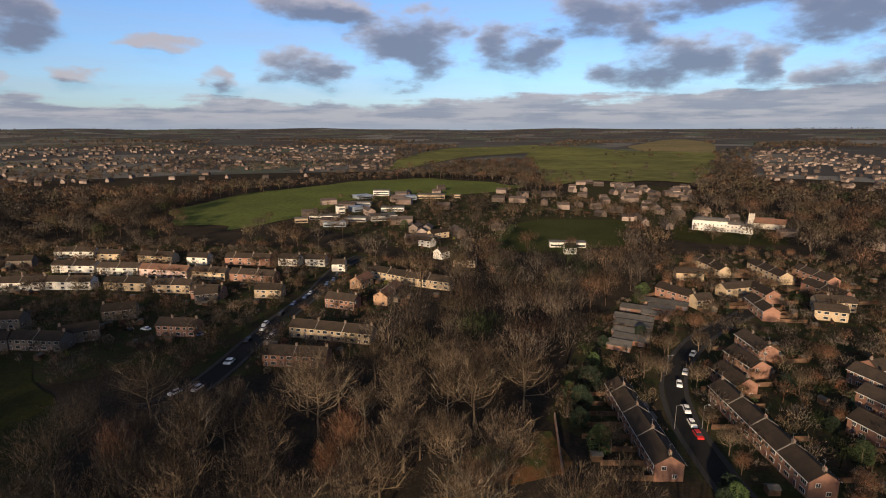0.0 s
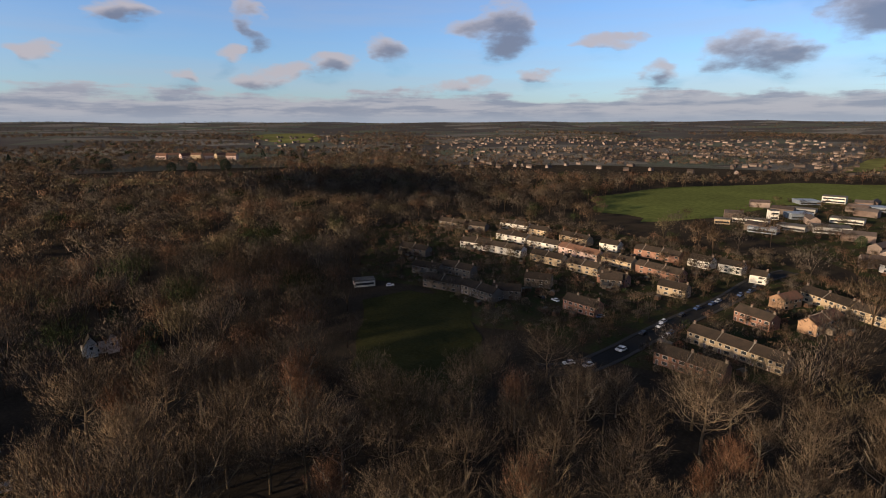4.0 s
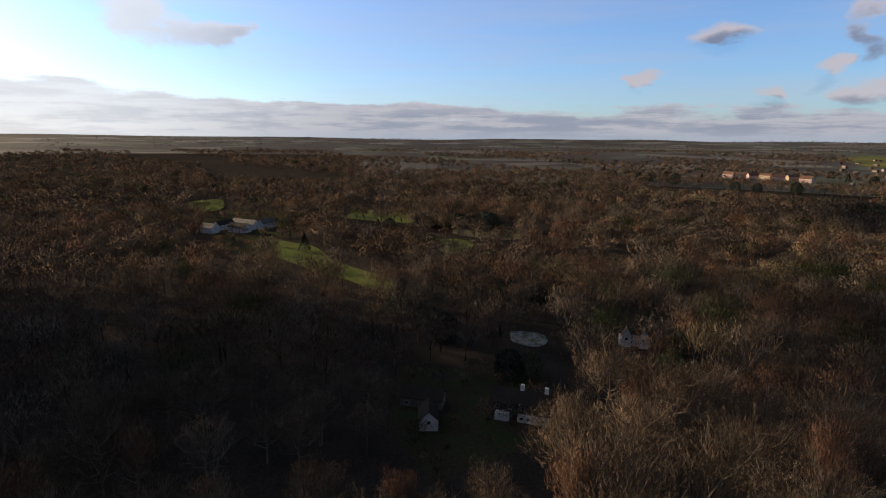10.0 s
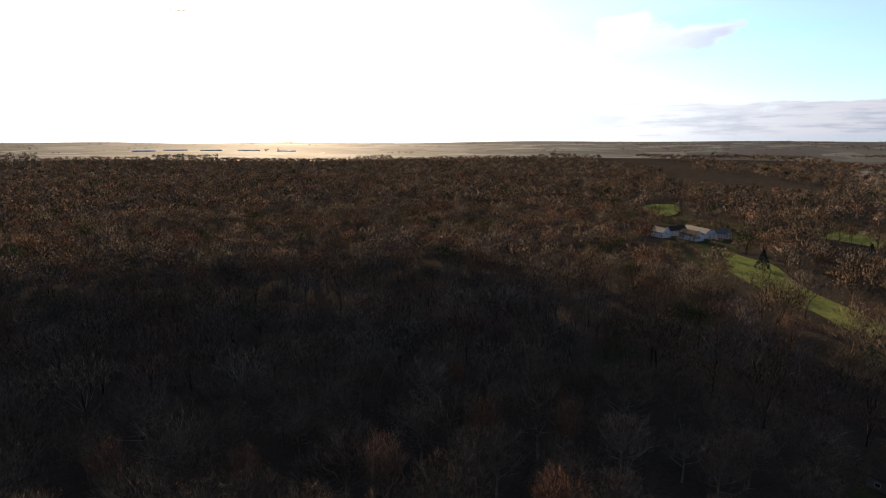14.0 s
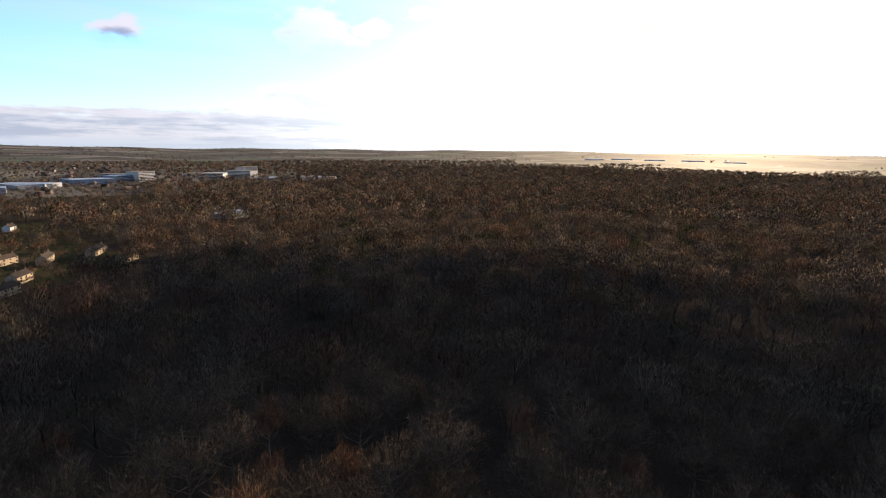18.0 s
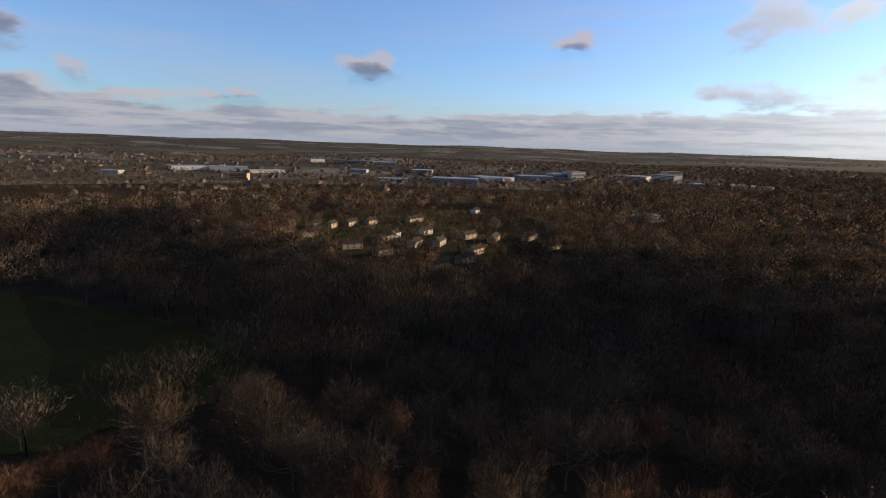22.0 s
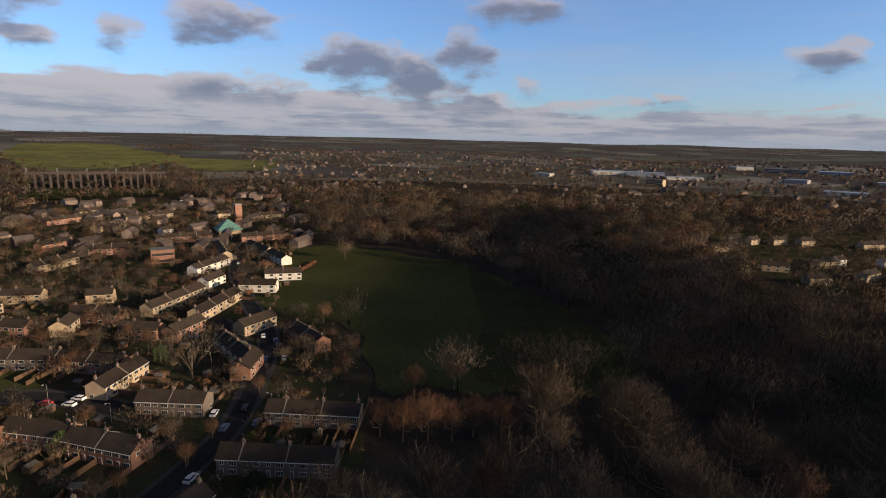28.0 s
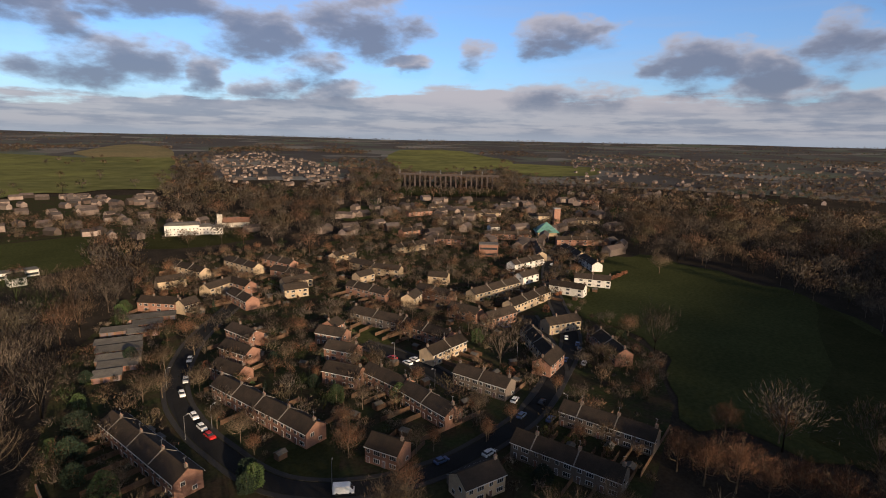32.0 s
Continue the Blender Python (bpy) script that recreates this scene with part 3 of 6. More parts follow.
MID_ROWS = [
    (164, 318, 93, 32, 'cream'),
    (142, 299, 169, 15, 'cream'),
    (154, 270, 16, 20, 'cream'),
    (164, 263, 91, 17, 'brick'),
    (192, 305, 89, 34, 'cream'),
    (212, 294, 91, 29, 'brick'),
    (198, 265, 97, 26, 'brick'),
    (188, 246, 168, 17, 'cream'),
    (177, 233, 158, 13, 'cream'),
    (119, 262, 120, 20, 'brick'),
    (126, 250, 12, 9, 'cream'),
    (243, 247, 89, 20, 'cream'),
    (244, 226, 106, 18, 'cream'),
    (222, 226, 179, 12, 'cream'),
    (202, 201, 90, 30, 'brick'),
    (172, 166, 96, 27, 'render'),
    (173, 140, 87, 32, 'brick'),
    (222, 171, 86, 23, 'brick'),
    (151, 173, 11, 5, 'brick'),
    (207, 175, 18, 12, 'cream'),
]
FAR_ROWS = [
    (250, 151, 172, 39, 'cream'),
    (245, 127, 177, 37, 'cream'),
    (322, 170, 171, 32, 'white'),
    (288, 151, 172, 16, 'white'),
    (221, 97, 154, 18, 'cream'),
    (280, 120, 96, 20, 'white'),
    (307, 116, 108, 21, 'white'),
    (353, 136, 42, 27, 'white'),
    (378, 160, 45, 35, 'cream'),
    (367, 183, 33, 45, 'cream'),
    (192, 93, 46, 30, 'cream'),
    (209, 70, 45, 28, 'brick'),
    (178, 82, 5, 15, 'brick'),
    (250, 190, 112, 12, 'cream'),
    (206, 140, 90, 17, 'brick'),
    (211, 124, 169, 18, 'brick'),
    (427, 176, 129, 39, 'brick'),
    (409, 235, 125, 41, 'brick'),
    (353, 263, 119, 33, 'brick'),
    (311, 265, 172, 30, 'cream'),
    (255, 280, 8, 22, 'cream'),
]
FAR_LANES = [
    (485, 383, 165, 65, 'brick'),
    (511, 329, 148, 46, 'cream'),
    (536, 270, 135, 23, 'cream'),
    (544, 216, 125, 24, 'cream'),
    (447, 328, 4, 33, 'cream'),
    (435, 266, 155, 10, 'white'),
    (365, 310, 174, 25, 'brick'),
    (644, 356, 107, 27, 'white'),
    (740, 296, 109, 32, 'brick'),
    (694, 224, 165, 38, 'brick'),
    (527, 404, 164, 26, 'cream'),
]
WEST_ROWS = [
    (-249, 355, 180, 27, 'white'),
    (-221, 348, 174, 17, 'cream'),
    (-187, 342, 169, 25, 'cream'),
    (-158, 338, 173, 14, 'white'),
    (-125, 336, 174, 30, 'brick'),
    (-98, 334, 167, 14, 'white'),
    (-81, 333, 173, 13, 'white'),
    (-64, 320, 180, 8, 'white'),
    (-224, 317, 177, 27, 'white'),
    (-194, 312, 177, 25, 'white'),
    (-164, 307, 168, 32, 'pink'),
    (-135, 302, 166, 22, 'cream'),
    (-108, 296, 167, 28, 'brick'),
    (-229, 285, 180, 19, 'white'),
    (-204, 282, 180, 26, 'white'),
    (-171, 280, 174, 24, 'cream'),
]
WEST_LANES = [
    (-144, 276, 174, 21, 'cream'),
    (-121, 265, 176, 16, 'brick'),
    (-90, 267, 176, 14, 'cream'),
    (-112, 215, 175, 17, 'brick'),
    (-46, 210, 166, 36, 'cream'),
    (-49, 250, 160, 16, 'brick'),
    (-45, 285, 67, 13, 'orange'),
    (-28, 263, 75, 23, 'orange'),
    (-54, 185, 174, 24, 'brick'),
    (-30, 298, 146, 25, 'cream'),
    (-7, 285, 156, 26, 'cream'),
    (14, 331, 167, 14, 'cream'),
    (36, 316, 168, 14, 'brick'),
    (68, 298, 173, 11, 'cream'),
    (89, 367, 180, 8, 'white'),
    (-12, 391, 143, 11, 'white'),
    (-4, 422, 37, 17, 'cream'),
    (-1, 353, 51, 9, 'white'),
]
# rows standing in shade; dark render puts that shade into their walls
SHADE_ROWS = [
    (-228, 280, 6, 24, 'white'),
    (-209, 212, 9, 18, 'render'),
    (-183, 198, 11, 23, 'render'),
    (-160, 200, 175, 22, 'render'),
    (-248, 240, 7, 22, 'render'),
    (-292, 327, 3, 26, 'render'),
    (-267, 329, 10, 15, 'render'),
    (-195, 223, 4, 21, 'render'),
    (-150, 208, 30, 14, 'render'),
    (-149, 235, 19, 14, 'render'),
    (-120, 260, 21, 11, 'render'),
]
MID_ESTATE = [
    (498, -233, 104, 13, 'cream'),
    (452, -204, 90, 15, 'cream'),
    (493, -270, 113, 17, 'cream'),
    (383, -210, 80, 17, 'cream'),
    (401, -255, 108, 17, 'cream'),
    (348, -218, 101, 15, 'cream'),
    (485, -345, 110, 27, 'cream'),
    (365, -261, 124, 19, 'cream'),
    (360, -283, 125, 19, 'cream'),
    (287, -227, 95, 16, 'cream'),
    (295, -257, 102, 16, 'cream'),
    (315, -285, 109, 17, 'cream'),
    (373, -328, 99, 17, 'cream'),
    (411, -271, 116, 8, 'white'),
    (351, -340, 123, 22, 'cream'),
    (412, -307, 100, 12, 'white'),
    (490, -246, 125, 14, 'cream'),
    (492, -293, 115, 17, 'cream'),
    (341, -377, 110, 22, 'cream'),
    (516, -464, 117, 16, 'white'),
    (472, -193, 99, 12, 'brick'),
    (298, -358, 99, 18, 'cream'),
]
# flat-roofed blocks: x, y, heading, length, depth, height, look
SCHOOL = [
    (-115, 514, 180, 27, 12, 4, 'white'),
    (-106, 548, 31, 7, 9, 8, 'white'),
    (-95, 609, 180, 25, 12, 4, 'grey'),
    (-81, 706, 180, 21, 16, 7, 'white'),
    (-15, 677, 180, 34, 14, 5, 'cream'),
    (18, 682, 180, 8, 8, 4, 'cream'),
    (-54, 570, 180, 24, 14, 4, 'white'),
    (-58, 511, 16, 25, 16, 5, 'grey'),
    (-90, 568, 39, 19, 14, 5, 'blue'),
    (-47, 668, 13, 25, 18, 4, 'blue'),
    (-102, 677, 35, 20, 18, 4, 'blue'),
    (-97, 477, 180, 20, 14, 4, 'blue'),
    (-82, 503, 171, 21, 12, 4, 'grey'),
    (-133, 496, 15, 12, 10, 4, 'cream'),
]
WORKS = [
    (1460, -340, 85, 84, 60, 9, 'white'),
    (1425, -427, 74, 91, 60, 9, 'white'),
    (1335, -491, 83, 83, 40, 7, 'white'),
    (1345, -160, 59, 39, 30, 7, 'grey'),
    (1145, -366, 53, 35, 20, 14, 'cream'),
    (1744, -814, 96, 55, 40, 10, 'grey'),
    (1664, -906, 63, 111, 60, 12, 'grey'),
    (1625, -1021, 67, 80, 60, 9, 'blue'),
    (1031, -672, 59, 67, 40, 6, 'white'),
    (947, -785, 47, 104, 60, 10, 'blue'),
    (938, -892, 74, 61, 50, 9, 'grey'),
    (953, -1052, 66, 87, 60, 10, 'blue'),
    (943, -1136, 79, 57, 40, 14, 'blue'),
    (919, -1174, 80, 47, 40, 22, 'white'),
    (883, -1423, 56, 145, 50, 10, 'white'),
    (846, -1545, 73, 55, 30, 24, 'white'),
    (682, -1360, 51, 51, 30, 6, 'grey'),
    (573, -1430, 42, 87, 30, 6, 'white'),
    (380, -641, 46, 32, 26, 5, 'blue'),
    (1306, -739, 50, 47, 40, 8, 'grey'),
    (1237, -905, 48, 56, 50, 8, 'blue'),
]
WORKS_SOUTH = [
    (1004, -1205, 179, 67, 40, 12, 'grey'),
    (954, -1217, 38, 32, 30, 20, 'white'),
    (872, -1368, 8, 110, 40, 12, 'white'),
    (767, -1375, 168, 77, 30, 22, 'white'),
    (667, -1390, 19, 75, 30, 6, 'grey'),
    (581, -1452, 180, 96, 30, 6, 'white'),
    (369, -619, 175, 36, 30, 5, 'blue'),
    (962, -912, 17, 96, 60, 9, 'blue'),
]
# cars: x, y, heading
CARS_ESTATE = [(75, 150), (73, 142), (72, 136), (96, 192), (79, 88), (104, 77), (147, 79), (151, 71), (143, 64), (139, 72), (115, 69), (147, 126), (151, 126), (147, 134), (212, 90), (208, 83), (203, 80), (208, 118), (343, 167), (340, 159), (336, 151), (328, 143), (86, 176), (80, 167), (189, 80), (191, 73)]
CARS_WEST = [(-79, 185), (-78, 219), (-72, 210), (-76, 238), (-72, 215), (-71, 264), (-70, 270), (-79, 225), (-65, 288), (-63, 297), (-63, 308), (-80, 206), (-74, 253), (-88, 161), (-83, 165)]
CARS_SHADE = [(-207, 181), (-220, 171), (-88, 161), (-82, 164), (-80, 185), (-102, 213), (-136, 218), (-129, 219), (-119, 218)]
# roads, middle lines
ROAD_CRESCENT = [(155, 249), (110, 212), (83, 177), (73, 150), (70, 126), (71, 103), (83, 86), (101, 76), (121, 72), (145, 71), (177, 78), (203, 96), (230, 118)]
ROAD_LANE = [(145, 71), (189, 80), (221, 92), (256, 115), (323, 153), (401, 182), (488, 210)]
ROAD_WEST = [(-56, 356), (-65, 325), (-68, 277), (-74, 235), (-78, 202), (-80, 180), (-84, 161), (-93, 150)]
ROAD_COURT = [(143, 97), (150, 123), (151, 139), (150, 154)]
LAMPS = [(79, 175), (67, 140), (75, 140), (78, 91), (118, 183), (137, 105), (148, 61), (174, 183), (146, 132), (177, 95)]
# single places
MANSION_W = (216, 454)
MANSION_E = (251, 433)
CHURCH_W = (271, 465)
CHURCH_E = (295, 450)
VIADUCT_W = (740, 656)
VIADUCT_E = (824, 498)
COTTAGE = (-157, -0)
WHITE_GABLE = (-147, -25)
WHITE_HOUSE = (-221, 47)
CLUB_W = (-462, -285)
CLUB_E = (-485, -233)
BRICK_TOWER = (518, 240)
COPPER_HALL = (442, 214)
PAVILION = (92, 388)
CONSERV_A = (123, 63)
CONSERV_B = (123, 57)
CONSERV_C = (123, 89)
BIGTREE = (366, 93)
BRICKBLOCK = (339, 211)
HEDGE_A = (352, 110)
HEDGE_B = (271, 123)
HEDGE_C = (311, 113)
HOTEL_W = (-1343, 468)
HOTEL_E = (-1205, 597)
BASE_HOUSE = (-219, 173)
WALL_N, WALL_S = (33.5, 146), (30, 119)
BIRCH_ROW = [(140, 26), (138, 19), (140, 12), (140, 5), (143, -1), (141, -9), (165, 19), (173, 6)]
# rough half of the east field; its colour also holds the shade there
FIELD_ROUGH_SHADE = [(344, 3), (331, -10), (272, -44), (210, -63), (194, -60), (172, -13), (198, -2), (254, -3)]
# evergreens: x, y of dark conifers, yews and cedars
EVERGREEN_GOLF = [(-524, -94), (-515, -74), (-516, -60), (-516, -46), (-517, -32), (-383, -65), (-435, -118), (-461, -115), (-401, -116), (-333, -43), (-306, -41), (-262, -59), (-334, -19), (-307, -9), (-335, 21), (-321, 27), (-259, -21), (-380, -161), (-285, 68), (-247, 62)]
EVERGREEN_NEAR = [(-194, 57), (-217, 65), (-216, -30), (-245, -58), (-183, -2), (-185, 6), (-284, -12), (-274, 11)]
EVERGREEN_HILL = [(-1361, 200), (-1250, 208), (-1239, 231), (-1192, 246), (-1181, 268), (-1112, 300), (-1138, 357), (-1348, 703), (-1236, 678), (-1183, 697), (-1172, 724), (-1161, 751), (-665, 163), (-1001, 372), (-1021, 706), (-988, 402), (-965, 453)]
EVERGREEN_ESTATE = [(65, 107), (40, 142), (41, 160), (128, 115), (112, 139), (131, 134), (107, 282), (112, 51), (205, 134), (125, 113), (82, 209), (64, 201), (113, 163)]
EVERGREEN_WEST = [(97, 253), (-34, 463), (-53, 525), (42, 382), (31, 332), (58, 449), (37, 402), (49, 165), (43, 153), (42, 129), (55, 182), (68, 111), (14, 165)]
STREET_TREES = [(139, 181, 10, 9), (90, 98, 11, 9), (87, 75, 11, 9), (111, 114, 9, 10), (128, 136, 9, 8), (167, 143, 9, 6), (172, 143, 9, 7), (172, 139, 8, 6), (200, 142, 9, 6), (86, 191, 11, 10), (106, 213, 11, 9), (100, 196, 10, 10), (85, 165, 9, 8), (75, 170, 10, 10), (76, 139, 8, 8), (76, 127, 9, 8), (75, 119, 7, 11), (115, 141, 7, 7), (130, 83, 9, 8), (120, 73, 8, 7), (107, 82, 8, 7), (103, 85, 8, 8), (119, 274, 11, 6), (166, 80, 7, 11), (162, 71, 7, 11), (134, 73, 7, 11), (121, 73, 7, 11), (187, 71, 7, 8), (118, 163, 8, 10), (96, 157, 7, 9), (137, 132, 8, 10), (163, 184, 9, 10), (188, 169, 9, 9), (216, 170, 9, 9), (218, 135, 8, 8)]
GARDEN_PINES = [(102, 266), (183, 118), (123, 109), (67, 107), (109, 124), (106, 271)]

# ---- low clouds before the sun: their shadows lie over the near woods and fields ----
level_sun = Vector((sun_dir.x, sun_dir.y, 0)).normalized()
across = Vector((-level_sun.y, level_sun.x, 0))
rise_axis = sun_dir.cross(across)
if rise_axis.z < 0:
    rise_axis = -rise_axis


def cloud(seed, patches):
    """Ragged banks of thin vapour, over 2 km off towards the sun. patches: middle x, y on the ground, half width across the sun, half length along it."""
    r = random.Random(seed)
    bm = bmesh.new()
    sin_e = math.sin(radians(SUN_EL))
    rings, segs = 6, 48
    for x, y, he, ha in patches:
        p = Vector((x, y, 0))
        mid = sun_dir * 2600 + across * p.dot(across) - rise_axis * (p.dot(level_sun) * sin_e)
        ph = [r.uniform(0, 6.28) for _ in range(6)]
        rows = []
        for i in range(rings + 1):
            row = []
            for j in range(segs):
                t = 2 * math.pi * j / segs
                ragged = 1 + 0.1 * math.sin(3 * t + ph[0]) + 0.08 * math.sin(7 * t + ph[1]) + 0.06 * math.sin(13 * t + ph[2])
                k = i / rings * ragged
                bulge = 14 * (1 - (i / rings) ** 2)
                row.append(bm.verts.new(mid + across * (he * k * math.cos(t)) + rise_axis * (ha * sin_e * k * math.sin(t)) - sun_dir * bulge))
                if i == 0:
                    break
            rows.append(row)
        for i in range(rings):
            for j in range(segs):
                q = (j + 1) % segs
                if i == 0:
                    bm.faces.new((rows[0][0], rows[1][j], rows[1][q]))
                else:
                    bm.faces.new((rows[i][j], rows[i + 1][j], rows[i + 1][q], rows[i][q]))
    me = bpy.data.meshes.new("cloud")
    bm.to_mesh(me)
    bm.free()
    for f in me.polygons:
        f.use_smooth = True
    me.materials.append(M["vapour"])
    return tagged(new("cloud", me), "ragged white cloud bank close to the low sun", "cloud", kind="structure")


cloud(1, [(45, -166, 285, 134)])
cloud(2, [(308, -6, 126, 84), (100, 62, 50, 46), (165, -40, 75, 52), (512, -5, 140, 70)])
cloud(4, [(-113, 2, 140, 48)])
cloud(3, [(-142, 212, 120, 51), (-540, 500, 200, 150)])

# ---- ground ----
rings = [0.0] + [30.0 * 1.045 ** k for k in range(400) if 30.0 * 1.045 ** k < 4930] + [4950.0]
SEG = 240
ga = np.linspace(0, 2 * math.pi, SEG, endpoint=False)
gr, gt = np.meshgrid(rings[1:], ga, indexing="ij")
gx, gy = (gr * np.cos(gt)).ravel(), (gr * np.sin(gt)).ravel()
gv = np.concatenate([[[0, 0, 0]], np.stack([gx, gy, terr(gx, gy)], 1)])
gi = np.arange(len(rings) - 2)[:, None] * SEG + np.arange(SEG)[None, :] + 1
gj = np.arange(len(rings) - 2)[:, None] * SEG + (np.arange(SEG)[None, :] + 1) % SEG + 1
quads = np.stack([gi, gi + SEG, gj + SEG, gj], -1).reshape(-1, 4)
first = np.stack([np.zeros(SEG, int), 1 + np.arange(SEG), 1 + (np.arange(SEG) + 1) % SEG], 1)
tri = np.concatenate([quads[:, [0, 1, 2]], quads[:, [0, 2, 3]], first])
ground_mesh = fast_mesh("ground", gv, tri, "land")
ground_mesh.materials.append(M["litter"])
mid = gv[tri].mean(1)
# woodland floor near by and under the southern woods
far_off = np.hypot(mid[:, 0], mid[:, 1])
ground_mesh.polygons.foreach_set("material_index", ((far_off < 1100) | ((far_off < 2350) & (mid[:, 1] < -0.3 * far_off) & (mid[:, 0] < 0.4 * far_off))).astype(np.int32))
tagged(new("ground", ground_mesh), "brown winter land rolling out to a far low horizon, greyed there by painted haze", "ground", kind="structure")

for nm, poly, mat, lab in (
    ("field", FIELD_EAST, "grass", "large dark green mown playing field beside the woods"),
    # the darker grass paints in the shade of the trees
    ("field", FIELD_WEST, "rough_shaded_grass", "dark green meadow in the shade behind bare trees"),
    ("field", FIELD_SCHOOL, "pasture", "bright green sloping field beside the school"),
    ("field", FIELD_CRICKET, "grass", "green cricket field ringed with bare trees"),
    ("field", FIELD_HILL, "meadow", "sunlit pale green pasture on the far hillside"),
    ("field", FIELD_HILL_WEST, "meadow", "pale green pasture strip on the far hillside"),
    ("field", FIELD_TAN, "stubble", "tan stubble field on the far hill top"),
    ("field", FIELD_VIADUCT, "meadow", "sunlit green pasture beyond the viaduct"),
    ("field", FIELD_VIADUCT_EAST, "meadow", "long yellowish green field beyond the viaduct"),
    ("field", FIELD_VALLEY, "rough_shaded_grass", "rough grass in the valley before the viaduct"),
    ("field", FIELD_POND, "grass", "small green meadow with shadow stripes"),
    ("field", FIELD_FAR_A, "meadow", "distant green field between woods"),
    ("field", FIELD_FAR_B, "stubble", "pale distant field between dark woods"),
    ("golf_green", GOLF_A, "pasture", "sunlit yellow-green golf fairway"),
    ("golf_green", GOLF_B, "pasture", "winding yellow-green golf fairway beside bare trees"),
    ("golf_green", GOLF_C, "pasture", "green golf fairway behind the clubhouse"),
    ("golf_green", GOLF_D, "pasture", "narrow green golf fairway with long shadows"),
    ("golf_bunker", GOLF_SAND, "stubble", "tan strip of dry grass at the golf course"),
):
    sheet(nm, poly, mat, 0.25 if abs(poly[0][0]) + abs(poly[0][1]) < 900 else 1.2, lab)
for poly, mat, lab in ((ZONE_ESTATE, "garden", "gardens and verges of the housing estate"), (ZONE_WEST, "garden", "gardens between the white terraces"), (ZONE_COTTAGE, "garden", "shaded cottage gardens with dark lawns"), (ZONE_SCHOOL, "garden", "school grounds and gardens"), (ZONE_VILLAGE, "garden", "village gardens"), (ZONE_CLUB, "garden", "grounds of the golf clubhouse"), (ZONE_MID, "garden", "gardens of the houses among the woods")):
    sheet("garden_ground", poly, mat, 0.06 + 0.01 * len(lab) % 0.07, lab, "garden ground", rounded=False)
for poly, mat, lab in ((GREEN_ESTATE, "grass", "small green lawn amid the estate"), (FIELD_ROUGH_SHADE, "rough_shaded_grass", "rough brownish grass at the field's edge"), (GREEN_CORNER, "rough_shaded_grass", "rough grass verge at the road corner"), (LAWN_NEAR, "leaf_lawn", "lawn strewn with brown leaves at the wood's edge"), (MANSION_LAWN, "rough_shaded_grass", "rough green lawn before the white mansion"), (LAWN_FROST, "frost", "frosted white lawn among bare trees")):
    sheet("lawn", poly, mat, 0.2 if poly is not FIELD_ROUGH_SHADE else 0.33, lab, "lawn")

# ---- roads ----
ROADS = []
for rk, (line, w, lab) in enumerate(((ROAD_CRESCENT, 5.6, "grey asphalt estate road in a long bend"), (ROAD_LANE, 6, "grey asphalt side road with parked cars"), (ROAD_WEST, 7, "grey asphalt road lined with parked cars"), (ROAD_COURT, 7, "grey asphalt parking court"))):
    ob, fine = strip("road", line, w, "asphalt", 0.30 + 0.012 * rk, lab)
    ROADS.append((fine, w))
    for side in (1, -1):
        off = []
        for i, p in enumerate(fine[::4]):
            d = (fine[min(4 * i + 1, len(fine) - 1)] - fine[max(4 * i - 1, 0)]).normalized()
            off.append((p.x - d.y * side * (w / 2 + 1.0), p.y + d.x * side * (w / 2 + 1.0)))
        strip("pavement", off, 1.5, "paving", 0.26 + 0.01 * rk + 0.004 * side, "pale concrete pavement with a raised kerb", 0.14)

# ---- houses ----
LOOKS = {"brick": "red brick", "orange": "orange brick", "cream": "cream rendered", "white": "white rendered", "pink": "pink rendered", "render": "shade-darkened grey-brown rendered"}


def window_mesh(w, h, glazed):
    """A white frame as one slab; where no separate panes follow, the front is inset and glazed."""
    bm = bmesh.new()
    bmesh.ops.create_cube(bm, size=1, matrix=Matrix.Translation((0, -0.02, h / 2)) @ Matrix.Diagonal((w, 0.1, h, 1)))
    if glazed:
        f = min(bm.faces, key=lambda k: k.calc_center_median().y)
        bmesh.ops.inset_region(bm, faces=[f], thickness=0.11, depth=-0.03)
        f.material_index = 1
    me = bpy.data.meshes.new("window")
    bm.to_mesh(me)
    bm.free()
    me.materials.append(M["upvc"])
    me.materials.append(M["glass"])
    return me


def pane_mesh(w, h):
    s = Shape()
    s.box(-w / 2, w / 2, -0.09, -0.072, 0.09, h - 0.09, "glass")
    return s.mesh("pane")


WIN = {"wide": (2.0, 1.25, 3), "small": (1.2, 1.15, 2)}
WIN_FRAME = {k: window_mesh(w, h, False) for k, (w, h, n) in WIN.items()}
WIN_WHOLE = {k: window_mesh(w, h, True) for k, (w, h, n) in WIN.items()}
PANE = {k: pane_mesh((w - 0.1) / n - 0.09, h) for k, (w, h, n) in WIN.items()}
sd = Shape()
sd.box(-0.5, 0.5, -0.06, 0.03, 0, 2.1, "upvc")
sd.box(-0.42, 0.42, -0.09, -0.05, 0.05, 2.0, "door")
DOOR_MESH = sd.mesh("door")
sc = Shape()
sc.box(-0.42, 0.42, -0.3, 0.3, -1.2, 0.75, "render")
sc.box(-0.48, 0.48, -0.36, 0.36, 0.75, 0.86, "render")
for dx in (-0.25, 0.25):
    sc.tube((dx, 0, 0.86), (dx, 0, 1.2), 0.12, 0.1, 8, "brick")
CHIMNEY_MESH = sc.mesh("chimney")
ss = Shape()
ss.tube((0, 0, 0), (0, 0, 1.9), 0.03, 0.03, 5, "metal")
ss.tube((-0.5, 0, 1.8), (0.5, 0, 1.8), 0.02, 0.02, 4, "metal")
